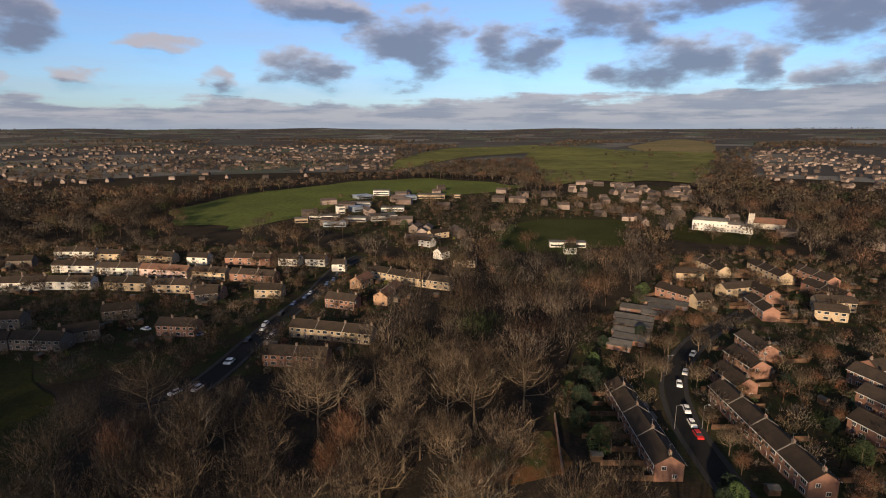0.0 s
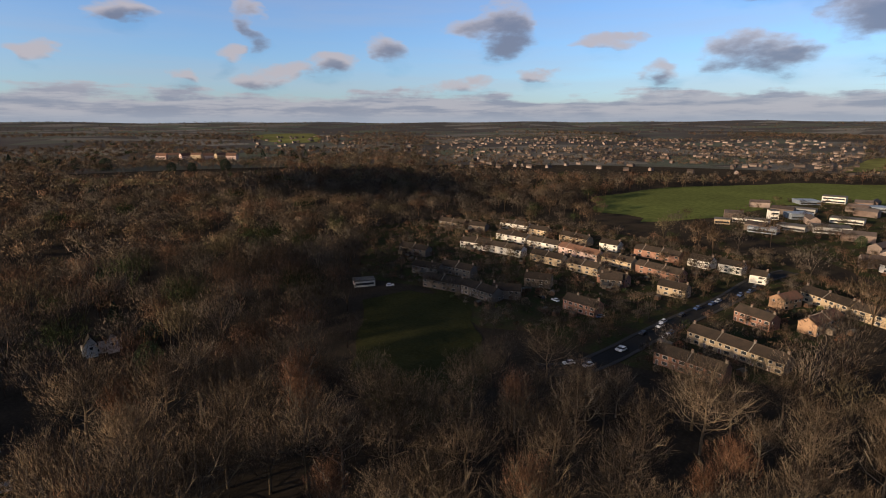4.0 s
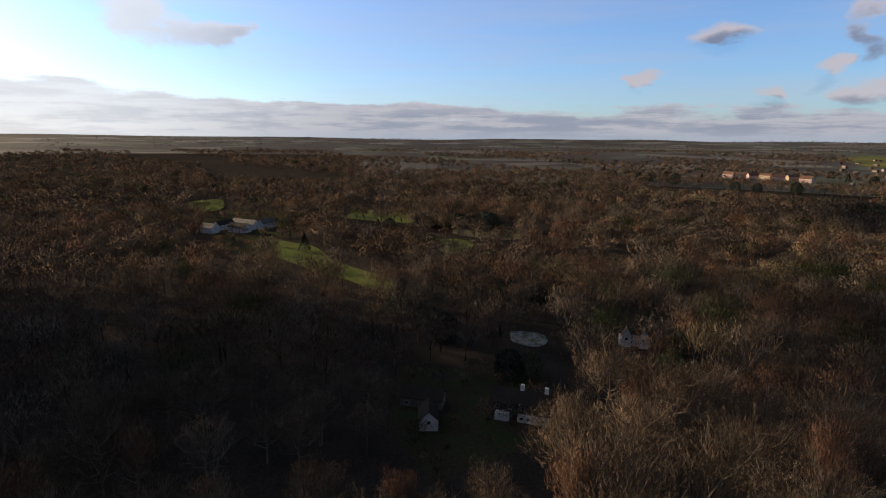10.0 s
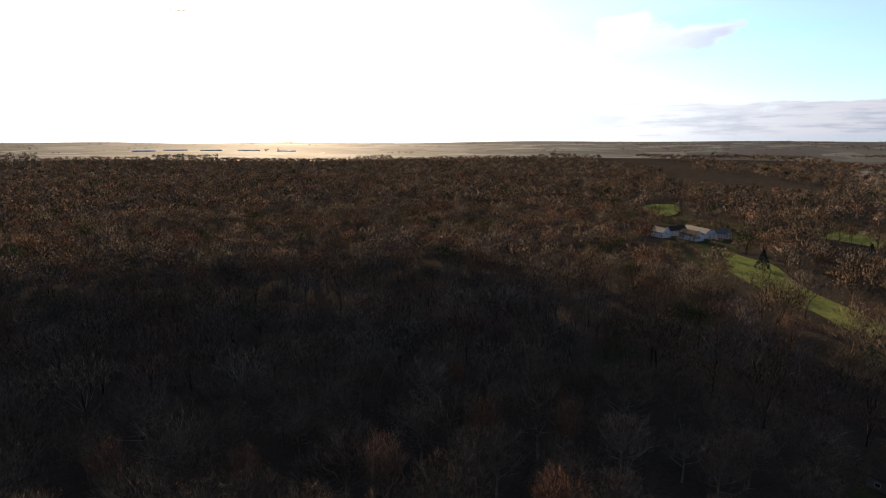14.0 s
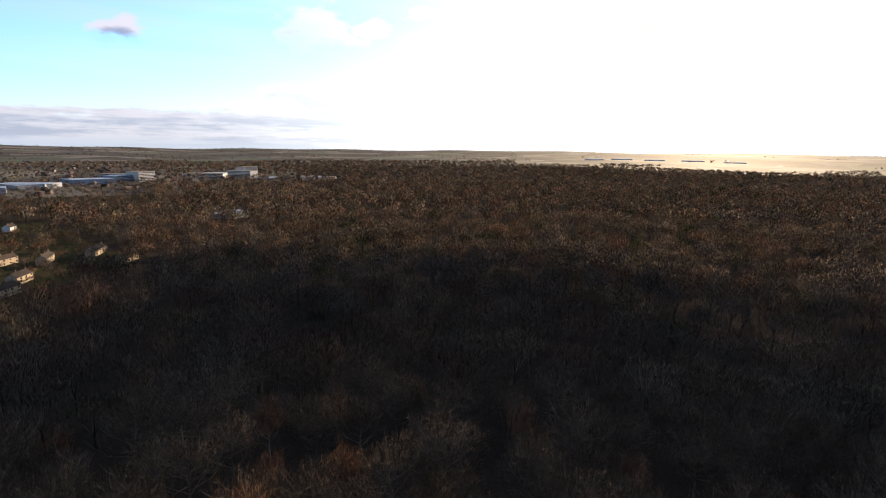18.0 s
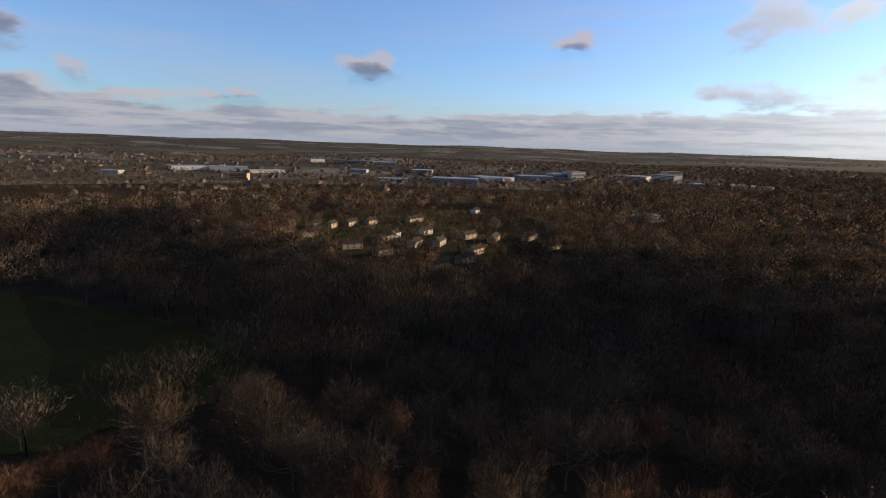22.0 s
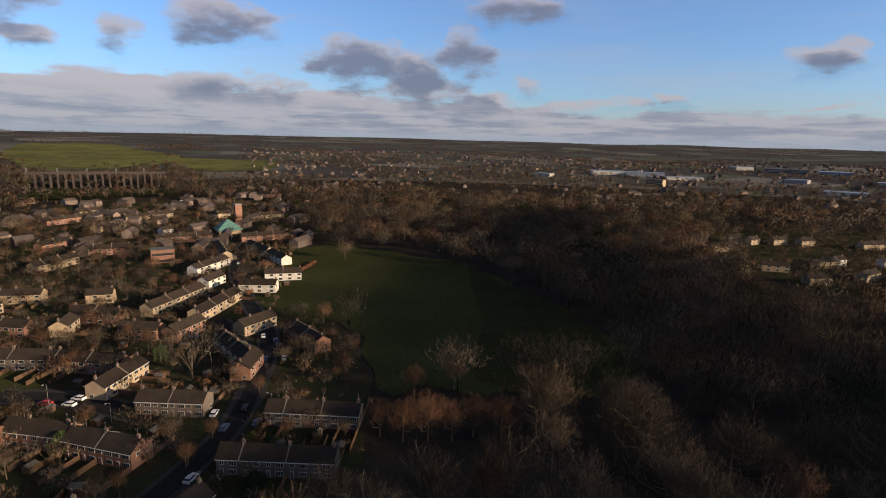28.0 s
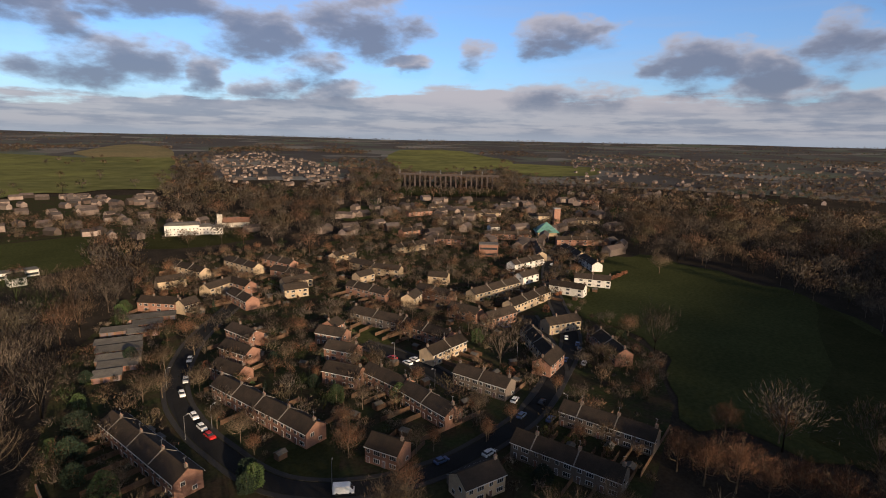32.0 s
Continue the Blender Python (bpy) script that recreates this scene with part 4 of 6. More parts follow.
for k in range(6):
    ss.tube((-0.45 + 0.18 * k, -0.25, 1.8), (-0.45 + 0.18 * k, 0.25, 1.8), 0.012, 0.012, 3, "metal")
AERIAL_MESH = ss.mesh("aerial")
HOUSES = []


def put_window(h, kind, m, near):
    w = part("window", WIN_FRAME[kind] if near else WIN_WHOLE[kind], h, m)
    if near:
        width, _, n = WIN[kind]
        for k in range(n):
            part("pane", PANE[kind], w, pose(-width / 2 + 0.05 + (k + 0.5) * (width - 0.1) / n, 0, 0))


def terrace(x, y, heading, length, look_of, near, roof="tiles", depth=7.2, eaves=4.9, ridge=7.2, rnd=random.Random(1)):
    """A gabled row of houses, ridge along its own x, with walls, roof, chimneys, windows and doors as parts."""
    units = max(1, round(length / 6.0))
    u = length / units
    single = units <= 2
    lab = f"{LOOKS[look_of]} {'gabled house' if single else 'terrace of houses'} with dark tiled roof"
    z = float(terr(x, y))
    h = empty("house" if single else "terrace", pose(x, y, z, 0, 0, heading), lab, "house", "houses of the estate" if single else "terraces")
    HOUSES.append((x, y, heading, length, depth))
    L, D = length / 2, depth / 2
    s = Shape()
    prof = [(-D, -0.4), (D, -0.4), (D, eaves), (0, ridge - 0.12), (-D, eaves)]
    s.hull([(-L, a, b) for a, b in prof][::-1], [(L, a, b) for a, b in prof][::-1], look_of)
    part("wall", s.mesh("wall"), h)
    o, slope = 0.35, (ridge - eaves) / D
    for side in (1, -1):
        r = Shape()
        lo = [(-L - 0.25, side * (D + o), eaves - o * slope), (L + 0.25, side * (D + o), eaves - o * slope), (L + 0.25, 0.0, ridge), (-L - 0.25, 0.0, ridge)]
        hi = [(a, b, c + 0.14) for a, b, c in lo]
        if side < 0:
            lo, hi = lo[::-1], hi[::-1]
        r.hull(lo[::-1] if side > 0 else lo, hi[::-1] if side > 0 else hi, roof)
        part("roof", r.mesh("roof"), h)
    g = Shape()
    g.tube((-L - 0.25, 0, ridge + 0.12), (L + 0.25, 0, ridge + 0.12), 0.14, 0.14, 6, roof)
    part("ridge", g.mesh("ridge"), h)
    if near:
        for side in (1, -1):
            g = Shape()
            g.box(-L - 0.2, L + 0.2, side * (D + o + 0.06) - 0.07, side * (D + o + 0.06) + 0.07, eaves - o * slope - 0.1, eaves - o * slope + 0.04, "upvc")
            part("gutter", g.mesh("gutter"), h)
    if units > 3:
        # mortar cappings across the roof, where two houses meet
        for k in range(2, units, 2):
            for side in (1, -1):
                g = Shape()
                cx = -L + k * u
                lo = [(cx - 0.16, side * (D + o), eaves - o * slope + 0.1), (cx + 0.16, side * (D + o), eaves - o * slope + 0.1), (cx + 0.16, 0.0, ridge + 0.1), (cx - 0.16, 0.0, ridge + 0.1)]
                hi = [(a, b, c + 0.2) for a, b, c in lo]
                g.hull(lo[::-1] if side > 0 else lo, hi[::-1] if side > 0 else hi, "lead")
                part("party_wall", g.mesh("party_wall"), h)
    step = 2 if units > 2 else 1
    for k in range(0, units + 1, step):
        cx = min(max(-L + k * u, -L + 0.6), L - 0.6)
        if single and k:
            break
        part("chimney", CHIMNEY_MESH, h, pose(cx, 0, ridge + 0.15))
        if near:
            part("aerial", AERIAL_MESH, h, pose(cx, 0.2, ridge + 0.9, 0, 0, rnd.uniform(0, 180)))
    away = math.hypot(x, y)
    a = radians(heading)
    seen = 1 if (-x * -math.sin(a) - y * math.cos(a)) > 0 else -1
    for side in (1, -1):
        if not near and side != seen and math.hypot(x, y) > 200:
            continue
        rz = 180 if side > 0 else 0
        for k in range(units):
            cx = -L + (k + 0.5) * u
            yy = side * (D + 0.02)
            for dx, zz, kind in ((-1.3, 3.1, "wide"), (1.5, 3.2, "small"), (-1.2, 0.8, "wide"))[:: 2 if away > 300 else 1]:
                put_window(h, kind, pose(cx + dx, yy, zz, 0, 0, rz), near and side == seen)
            if away < 260:
                part("door", DOOR_MESH, h, pose(cx + 1.6, yy, 0, 0, 0, rz))
    for end in (1, -1):
        for dy, zz in ((1.4, 3.2), (-1.4, 0.9)):
            if rnd.random() < 0.6 and away < 330:
                put_window(h, "small", pose(end * (L + 0.02), dy, zz, 0, 0, 90 if end > 0 else -90), near)
    return h


rh = random.Random(5)
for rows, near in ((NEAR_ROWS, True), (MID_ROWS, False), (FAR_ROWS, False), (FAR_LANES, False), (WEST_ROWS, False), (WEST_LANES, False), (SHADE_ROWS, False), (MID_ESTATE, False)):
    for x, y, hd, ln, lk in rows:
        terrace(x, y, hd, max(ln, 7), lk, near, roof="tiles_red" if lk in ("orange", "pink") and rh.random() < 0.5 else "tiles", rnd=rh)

# ---- single buildings ----
def block(x, y, heading, length, depth, height, look_of, name="flat_roofed_block", category="building", windows=True):
    wall_of = {"white": "white", "grey": "concrete", "cream": "cream", "blue": "sheet", "brick": "brick"}[look_of]
    words = {"white": "white", "grey": "pale grey", "cream": "cream", "blue": "blue-grey", "brick": "red brick"}[look_of]
    z = float(terr(x, y))
    h = empty(name, pose(x, y, z, 0, 0, heading), f"{words} flat-roofed {category} with rows of windows", category, "flat-roofed blocks")
    L, D = length / 2, depth / 2
    s = Shape()
    s.box(-L, L, -D, D, -3, height, wall_of)
    part("wall", s.mesh("wall"), h)
    s = Shape()
    # shed roofs in pale blue-grey, the sky's reflection put into their colour
    s.box(-L - 0.3, L + 0.3, -D - 0.3, D + 0.3, height, height + 0.35, "sheet" if look_of == "blue" or category == "industrial shed" else "felt")
    part("roof", s.mesh("roof"), h)
    HOUSES.append((x, y, heading, length, depth))
    if windows:
        a = radians(heading)
        seen = 1 if (-x * -math.sin(a) - y * math.cos(a)) > 0 else -1
        floors = max(1, int(height / 3.4))
        for f in range(floors):
            s = Shape()
            zz = 1.0 + f * (height - 0.4) / floors
            s.box(-L + 0.6, L - 0.6, seen * D - 0.08, seen * D + 0.08, zz, zz + min(1.5, height * 0.35), "glass")
            part("window_band", s.mesh("window_band"), h)
    return h


for row in SCHOOL:
    block(*row, category="school building")
for row in WORKS + WORKS_SOUTH:
    block(*row, category="industrial shed" if row[5] < 12 else "office block", windows=row[5] >= 12)
block(*BRICKBLOCK, 125, 14, 10, 9, "brick", category="flats")
block(*PAVILION, 175, 26, 8, 4, "white", category="pavilion")
block(*BASE_HOUSE, 60, 11, 7, 3.2, "white", category="bungalow")


def garage_row(x, y, heading, length):
    """A long low row of lock-up garages: dark walls, one shallow sloping roof, a door to each."""
    h = empty("garage_row", pose(x, y, 0, 0, 0, heading), "low row of lock-up garages with a sloping grey felt roof", "garage", "lock-up garages")
    L, D = length / 2, 2.7
    s = Shape()
    s.hull([(-L, -D, -0.2), (L, -D, -0.2), (L, D, -0.2), (-L, D, -0.2)], [(-L, -D, 2.1), (L, -D, 2.1), (L, D, 2.7), (-L, D, 2.7)], "timber")
    part("wall", s.mesh("wall"), h)
    s = Shape()
    lo = [(-L - 0.2, -D - 0.25, 2.08), (L + 0.2, -D - 0.25, 2.08), (L + 0.2, D + 0.25, 2.76), (-L - 0.2, D + 0.25, 2.76)]
    s.hull(lo, [(a, b, c + 0.14) for a, b, c in lo], "felt")
    part("roof", s.mesh("roof"), h)
    n = int(length / 2.7)
    for k in range(n):
        s = Shape()
        cx = -L + (k + 0.5) * length / n
        s.box(cx - 1.05, cx + 1.05, -D - 0.05, -D + 0.02, 0.0, 1.95, "door")
        part("door", s.mesh("door"), h)
    HOUSES.append((x, y, heading, length, 5.4))


for gx0, gy0, ln in ((86, 229, 17), (79, 212, 15), (70, 199, 9), (109, 251, 21), (98, 234, 12), (92, 243, 14), (83, 221, 16), (76, 205, 13), (104, 243, 12)):
    garage_row(gx0, gy0, -28, ln)


def big_house(name, x, y, heading, length, depth, eaves, ridge, wall_of, roof_of, label, category="house", rows=2, cols=6):
    h = empty(name, pose(x, y, float(terr(x, y)), 0, 0, heading), label, category)
    L, D = length / 2, depth / 2
    s = Shape()
    prof = [(-D, -0.5), (D, -0.5), (D, eaves), (0, ridge - 0.15), (-D, eaves)]
    s.hull([(-L, a, b) for a, b in prof][::-1], [(L, a, b) for a, b in prof][::-1], wall_of)
    part("wall", s.mesh("wall"), h)
    slope = (ridge - eaves) / D
    for side in (1, -1):
        r = Shape()
        lo = [(-L - 0.3, side * (D + 0.4), eaves - 0.4 * slope), (L + 0.3, side * (D + 0.4), eaves - 0.4 * slope), (L + 0.3, 0, ridge), (-L - 0.3, 0, ridge)]
        r.hull(lo, [(a, b, c + 0.16) for a, b, c in lo], roof_of)
        part("roof", r.mesh("roof"), h)
    HOUSES.append((x, y, heading, length, depth))
    for side in (1, -1):
        for i in range(rows):
            for j in range(cols):
                put_window(h, "small", pose(-L + (j + 0.5) * length / cols, side * (D + 0.02), 0.9 + i * (eaves - 0.6) / rows, 0, 0, 180 if side > 0 else 0), False)
    for end in (1, -1):
        put_window(h, "small", pose(end * (L + 0.02), 0, eaves * 0.62, 0, 0, 90 if end > 0 else -90), False)
    return h


# white mansion: long main wing and two lower wings, hipped dark roofs
mx, my = (MANSION_W[0] * 0.62 + MANSION_E[0] * 0.38), (MANSION_W[1] * 0.62 + MANSION_E[1] * 0.38)
mh = math.degrees(math.atan2(MANSION_E[1] - MANSION_W[1], MANSION_E[0] - MANSION_W[0]))
man = empty("mansion", pose(mx + 5, my + 8, 0, 0, 0, mh), "large white two-storey mansion with low grey roofs", "mansion")
for dx, dy, ln, dp, hh in ((-4, 0, 27, 14, 9.0), (14.5, 1, 12, 11, 6.8), (24, -2, 9, 10, 6.2)):
    s = Shape()
    s.box(dx - ln / 2, dx + ln / 2, dy - dp / 2, dy + dp / 2, -0.5, hh, "white")
    part("wing", s.mesh("wing"), man)
    s = Shape()
    s.box(dx - ln / 2 - 0.4, dx + ln / 2 + 0.4, dy - dp / 2 - 0.4, dy + dp / 2 + 0.4, hh, hh + 1.9, "felt", taper=dp * 0.3)
    part("roof", s.mesh("roof"), man)
    for j in range(int(ln / 3)):
        for i in range(2):
            put_window(man, "small", pose(dx - ln / 2 + 1.6 + 3 * j, dy - dp / 2 - 0.02, 1.0 + i * hh * 0.47), False)
    part("chimney", CHIMNEY_MESH, man, pose(dx, dy, hh + 2.6, 0, 0, 0))
HOUSES.append((mx + 8, my + 6, mh, 48, 22))

# flint church: nave with a red-brown roof and a square west tower
ch = math.degrees(math.atan2(CHURCH_E[1] - CHURCH_W[1], CHURCH_E[0] - CHURCH_W[0]))
cx, cy = (CHURCH_W[0] + CHURCH_E[0]) / 2 + 3, (CHURCH_W[1] + CHURCH_E[1]) / 2 + 5
church = big_house("church", cx, cy, ch, 24, 9, 5, 9, "stone", "tiles_red", "pale flint church with a square tower and brown roof", "church", 1, 5)
s = Shape()
s.box(-16.5, -11.8, -2.6, 2.6, -0.5, 11.5, "stone")
for k in range(4):
    s.box(-16.5 + 1.3 * k, -15.8 + 1.3 * k, -2.6, -2.0, 11.5, 12.3, "stone")
    s.box(-16.5 + 1.3 * k, -15.8 + 1.3 * k, 2.0, 2.6, 11.5, 12.3, "stone")
part("tower", s.mesh("tower"), church)

# brick tower and the hall with a green copper roof
s = empty("church_tower", pose(*BRICK_TOWER, 0, 0, 0, 40), "tall slim red brick church tower", "tower")
q = Shape()
q.box(-3.2, 3.2, -3.2, 3.2, -0.5, 17, "brick")
part("shaft", q.mesh("shaft"), s)
q = Shape()
q.box(-3.5, 3.5, -3.5, 3.5, 17, 17.7, "concrete")
part("parapet", q.mesh("parapet"), s)
for side in (-1, 1):
    q = Shape()
    q.box(-0.9, 0.9, side * 3.2 - 0.06, side * 3.2 + 0.06, 11, 15, "glass")
    part("louvre", q.mesh("louvre"), s)
hall = empty("church_hall", pose(COPPER_HALL[0] + 12, COPPER_HALL[1] + 6, 0, 0, 0, 35), "modern hall with a steep green copper roof", "hall")
q = Shape()
q.box(-9, 9, -9, 9, -0.5, 4, "cream")
part("wall", q.mesh("wall"), hall)
q = Shape()
q.hull([(-11, -11, 3.6), (11, -11, 3.6), (11, 11, 3.6), (-11, 11, 3.6)], [(-0.6, -0.6, 12), (0.6, -0.6, 12), (0.6, 0.6, 12), (-0.6, 0.6, 12)], "copper")
part("roof", q.mesh("roof"), hall)

# black and white cottage, the white gable house and the villa among the trees
ct = big_house("cottage", COTTAGE[0], COTTAGE[1] + 4, 80, 20, 7.5, 5.2, 8.4, "black", "tiles", "black boarded cottage with white windows and two white chimneys", "cottage", 2, 5)
for dx in (-1.0, 6.5):
    q = Shape()
    q.box(dx - 0.6, dx + 0.6, -0.4, 0.4, 7.5, 10.2, "white")
    part("chimney", q.mesh("chimney"), ct, label="white-painted brick chimney")
q = Shape()
q.box(-8.5, -4.0, -6.0, -3.9, -0.4, 2.5, "white", taper=0.1)
part("porch", q.mesh("porch"), ct, label="white glazed porch at the front")
q = Shape()
q.box(-1.5, 8.2, -5.2, -3.9, -0.4, 2.3, "white", taper=0.1)
part("bay", q.mesh("bay"), ct, label="long white bay with windows")
for k in range(4):
    part("window", pane_mesh(1.1, 1.0), ct, pose(-0.2 + 2.2 * k, -5.24, 0.9))
big_house("white_gable_house", WHITE_GABLE[0], WHITE_GABLE[1], 10, 9, 5.6, 3.6, 6.2, "white", "tiles", "small white gabled house in deep shade", "house", 2, 2)
big_house("farmhouse", WHITE_GABLE[0] - 12, WHITE_GABLE[1] - 4, 85, 14, 6, 3.4, 6.0, "render", "tiles", "dark tiled farmhouse wing in deep shade", "house", 1, 3)
vl = big_house("villa", WHITE_HOUSE[0] - 6, WHITE_HOUSE[1] + 4, 80, 13, 8, 5.4, 9.6, "white", "tiles", "white villa with steep brown gables among trees", "house", 2, 4)
for dx in (-3.6, 3.4):
    q = Shape()
    prof = [(-1.9, -0.4), (1.9, -0.4), (1.9, 5.2), (0, 8.2), (-1.9, 5.2)]
    q.hull([(dx + a, -6.2, b) for a, b in prof], [(dx + a, -2.0, b) for a, b in prof], "white")
    part("gable", q.mesh("gable"), vl, label="white cross gable")
    for side in (1, -1):
        q = Shape()
        lo = [(dx + side * 2.3, -6.6, 4.7), (dx, -6.6, 8.25), (dx, -1.0, 8.25), (dx + side * 2.3, -1.0, 4.7)]
        q.hull(lo, [(a, b, c + 0.16) for a, b, c in lo], "tiles")
        part("roof", q.mesh("roof"), vl)
    put_window(vl, "small", pose(dx, -6.24, 3.0), False)
# golf clubhouse: a group of white wings
cl = (CLUB_W[0] * 0.5 + CLUB_E[0] * 0.5, CLUB_W[1] * 0.5 + CLUB_E[1] * 0.5)
for k, (dx, dy, hd, ln) in enumerate(((0, 0, 70, 30), (10, -16, 160, 18), (-6, 18, 160, 16), (22, 6, 75, 20), (30, -18, 75, 14))):
    big_house("clubhouse_wing", cl[0] + dx, cl[1] + dy, hd, ln, 9, 5, 8.5, "white", "tiles" if k % 2 else "felt", "white golf clubhouse wing with steep grey roof", "clubhouse", 2, 5)
# hotel on the wooded ridge
for k in range(7):
    t = (k + 0.5) / 7
    big_house("ridge_house", HOTEL_W[0] * (1 - t) + HOTEL_E[0] * t, HOTEL_W[1] * (1 - t) + HOTEL_E[1] * t, 40 + 30 * (k % 3), 24, 12, 9 + 2 * (k % 2), 15, "cream" if k % 2 else "pink", "tiles_red", "large pale gabled house on the wooded ridge", "house", 2, 5)

# brick garden wall beside the leaf-strewn lawn
gw = empty("garden_wall", pose(WALL_N[0], WALL_N[1], 0, 0, 0, math.degrees(math.atan2(WALL_S[1] - WALL_N[1], WALL_S[0] - WALL_N[0]))), "red brick garden wall with a pale coping beside the lawn", "wall")
gl = math.hypot(WALL_S[0] - WALL_N[0], WALL_S[1] - WALL_N[1])
q = Shape()
q.box(0, gl, -0.12, 0.12, -0.2, 1.9, "brick")
part("brickwork", q.mesh("brickwork"), gw)
q = Shape()
q.box(-0.05, gl + 0.05, -0.17, 0.17, 1.9, 1.98, "lead")
part("coping", q.mesh("coping"), gw)
for k in range(int(gl / 3) + 1):
    q = Shape()
    q.box(k * 3.0 - 0.22, k * 3.0 + 0.22, -0.2, 0.2, -0.2, 2.06, "brick", taper=0.02)
    part("pier", q.mesh("pier"), gw)

# conservatories
for cxy, hd in ((CONSERV_A, 92), (CONSERV_B, 92), (CONSERV_C, 79)):
    c = empty("conservatory", pose(*cxy, 0, 0, 0, hd), "white glazed conservatory with a pitched glass roof", "conservatory", "conservatories")
    q = Shape()
    q.box(-2.1, 2.1, -1.8, 1.8, -0.1, 0.6, "brick")
    part("plinth", q.mesh("plinth"), c)
    for side in (-1.8, 1.8):
        for k in range(4):
            q = Shape()
            q.box(-2.05 + 1.05 * k, -1.1 + 1.05 * k, side - 0.04, side + 0.04, 0.6, 2.3, "glass")
            part("pane", q.mesh("pane"), c)
        for k in range(5):
            q = Shape()
            q.box(-2.12 + 1.05 * k, -2.0 + 1.05 * k, side - 0.06, side + 0.06, 0.6, 2.35, "upvc")
            part("post", q.mesh("post"), c)
    q = Shape()
    q.hull([(-2.3, -2, 2.3), (2.3, -2, 2.3), (2.3, 2, 2.3), (-2.3, 2, 2.3)], [(-1.6, -0.1, 3.3), (1.6, -0.1, 3.3), (1.6, 0.1, 3.3), (-1.6, 0.1, 3.3)], "frost")
    part("roof", q.mesh("roof"), c)

# glasshouses far off on the southern plain
for k, (a, r) in enumerate(((160.5, 3300), (164, 3350), (167.5, 3300), (170.5, 3360), (173.2, 3300))):
    x, y = -math.sin(radians(a)) * r, math.cos(radians(a)) * r
    g = empty("glasshouse", pose(x, y, float(terr(x, y)), 0, 0, a), "long low glasshouse glinting on the far plain", "glasshouse", "glasshouses")
    q = Shape()
    q.box(-55 - 9 * (k % 2), 55, -14, 14, -1, 4, "upvc")
    part("wall", q.mesh("wall"), g)
    q = Shape()
    q.hull([(-55 - 9 * (k % 2), -14, 4), (55, -14, 4), (55, 14, 4), (-55 - 9 * (k % 2), 14, 4)], [(-53 - 9 * (k % 2), -1, 7), (53, -1, 7), (53, 1, 7), (-53 - 9 * (k % 2), 1, 7)], "metal")
    part("roof", q.mesh("roof"), g)

# ---- brick railway viaduct with masts ----
vw, ve = Vector(VIADUCT_W), Vector(VIADUCT_E)
vdir = (ve - vw).normalized()
ve = ve + vdir * 6
vl_ = (ve - vw).length
via = empty("viaduct", pose(vw.x, vw.y, 0, 0, 0, math.degrees(math.atan2(vdir.y, vdir.x))), "long brick railway viaduct of tall arches with overhead masts", "viaduct")
SPAN, VH = 9.4, 24.0
n_arch = int(vl_ / SPAN)
q = Shape()
q.box(-1.2, 1.2, -3.6, 3.6, -6, VH - 5, "viaduct", taper=0.25)
pier_mesh = q.mesh("pier")
q = Shape()
ring = [(SPAN / 2 * math.cos(math.pi * k / 10), VH - 5 + 3.6 * math.sin(math.pi * k / 10)) for k in range(11)]
ring = [(max(-SPAN / 2 + 0.95, min(SPAN / 2 - 0.95, a)), b) for a, b in ring]
top = VH - 0.4
outline = [(SPAN / 2, VH - 5)] + ring + [(-SPAN / 2, VH - 5), (-SPAN / 2, top), (SPAN / 2, top)]
q.hull([(a, -3.4, b) for a, b in outline], [(a, 3.4, b) for a, b in outline], "viaduct")
arch_mesh = q.mesh("arch")
for k in range(n_arch):
    part("pier", pier_mesh, via, pose(k * SPAN, 0, 0))
    part("arch", arch_mesh, via, pose((k + 0.5) * SPAN, 0, 0))
part("pier", pier_mesh, via, pose(n_arch * SPAN, 0, 0))
q = Shape()
q.box(-3, n_arch * SPAN + 3, -4, 4, top, VH + 0.3, "viaduct")
part("deck", q.mesh("deck"), via)
for side in (-3.8, 3.8):
    q = Shape()
    q.box(-3, n_arch * SPAN + 3, side - 0.25, side + 0.25, VH + 0.3, VH + 1.5, "viaduct")
    part("parapet", q.mesh("parapet"), via)
q = Shape()
for side in (-3.2, 3.2):
    q.box(-0.25, 0.25, side - 0.25, side + 0.25, 0, 6.5, "metal")
q.box(-0.2, 0.2, -3.4, 3.4, 6.1, 6.6, "metal")
mast_mesh = q.mesh("mast")
for k in range(0, n_arch + 1, 4):
    part("mast", mast_mesh, via, pose(k * SPAN, 0, VH + 0.3))

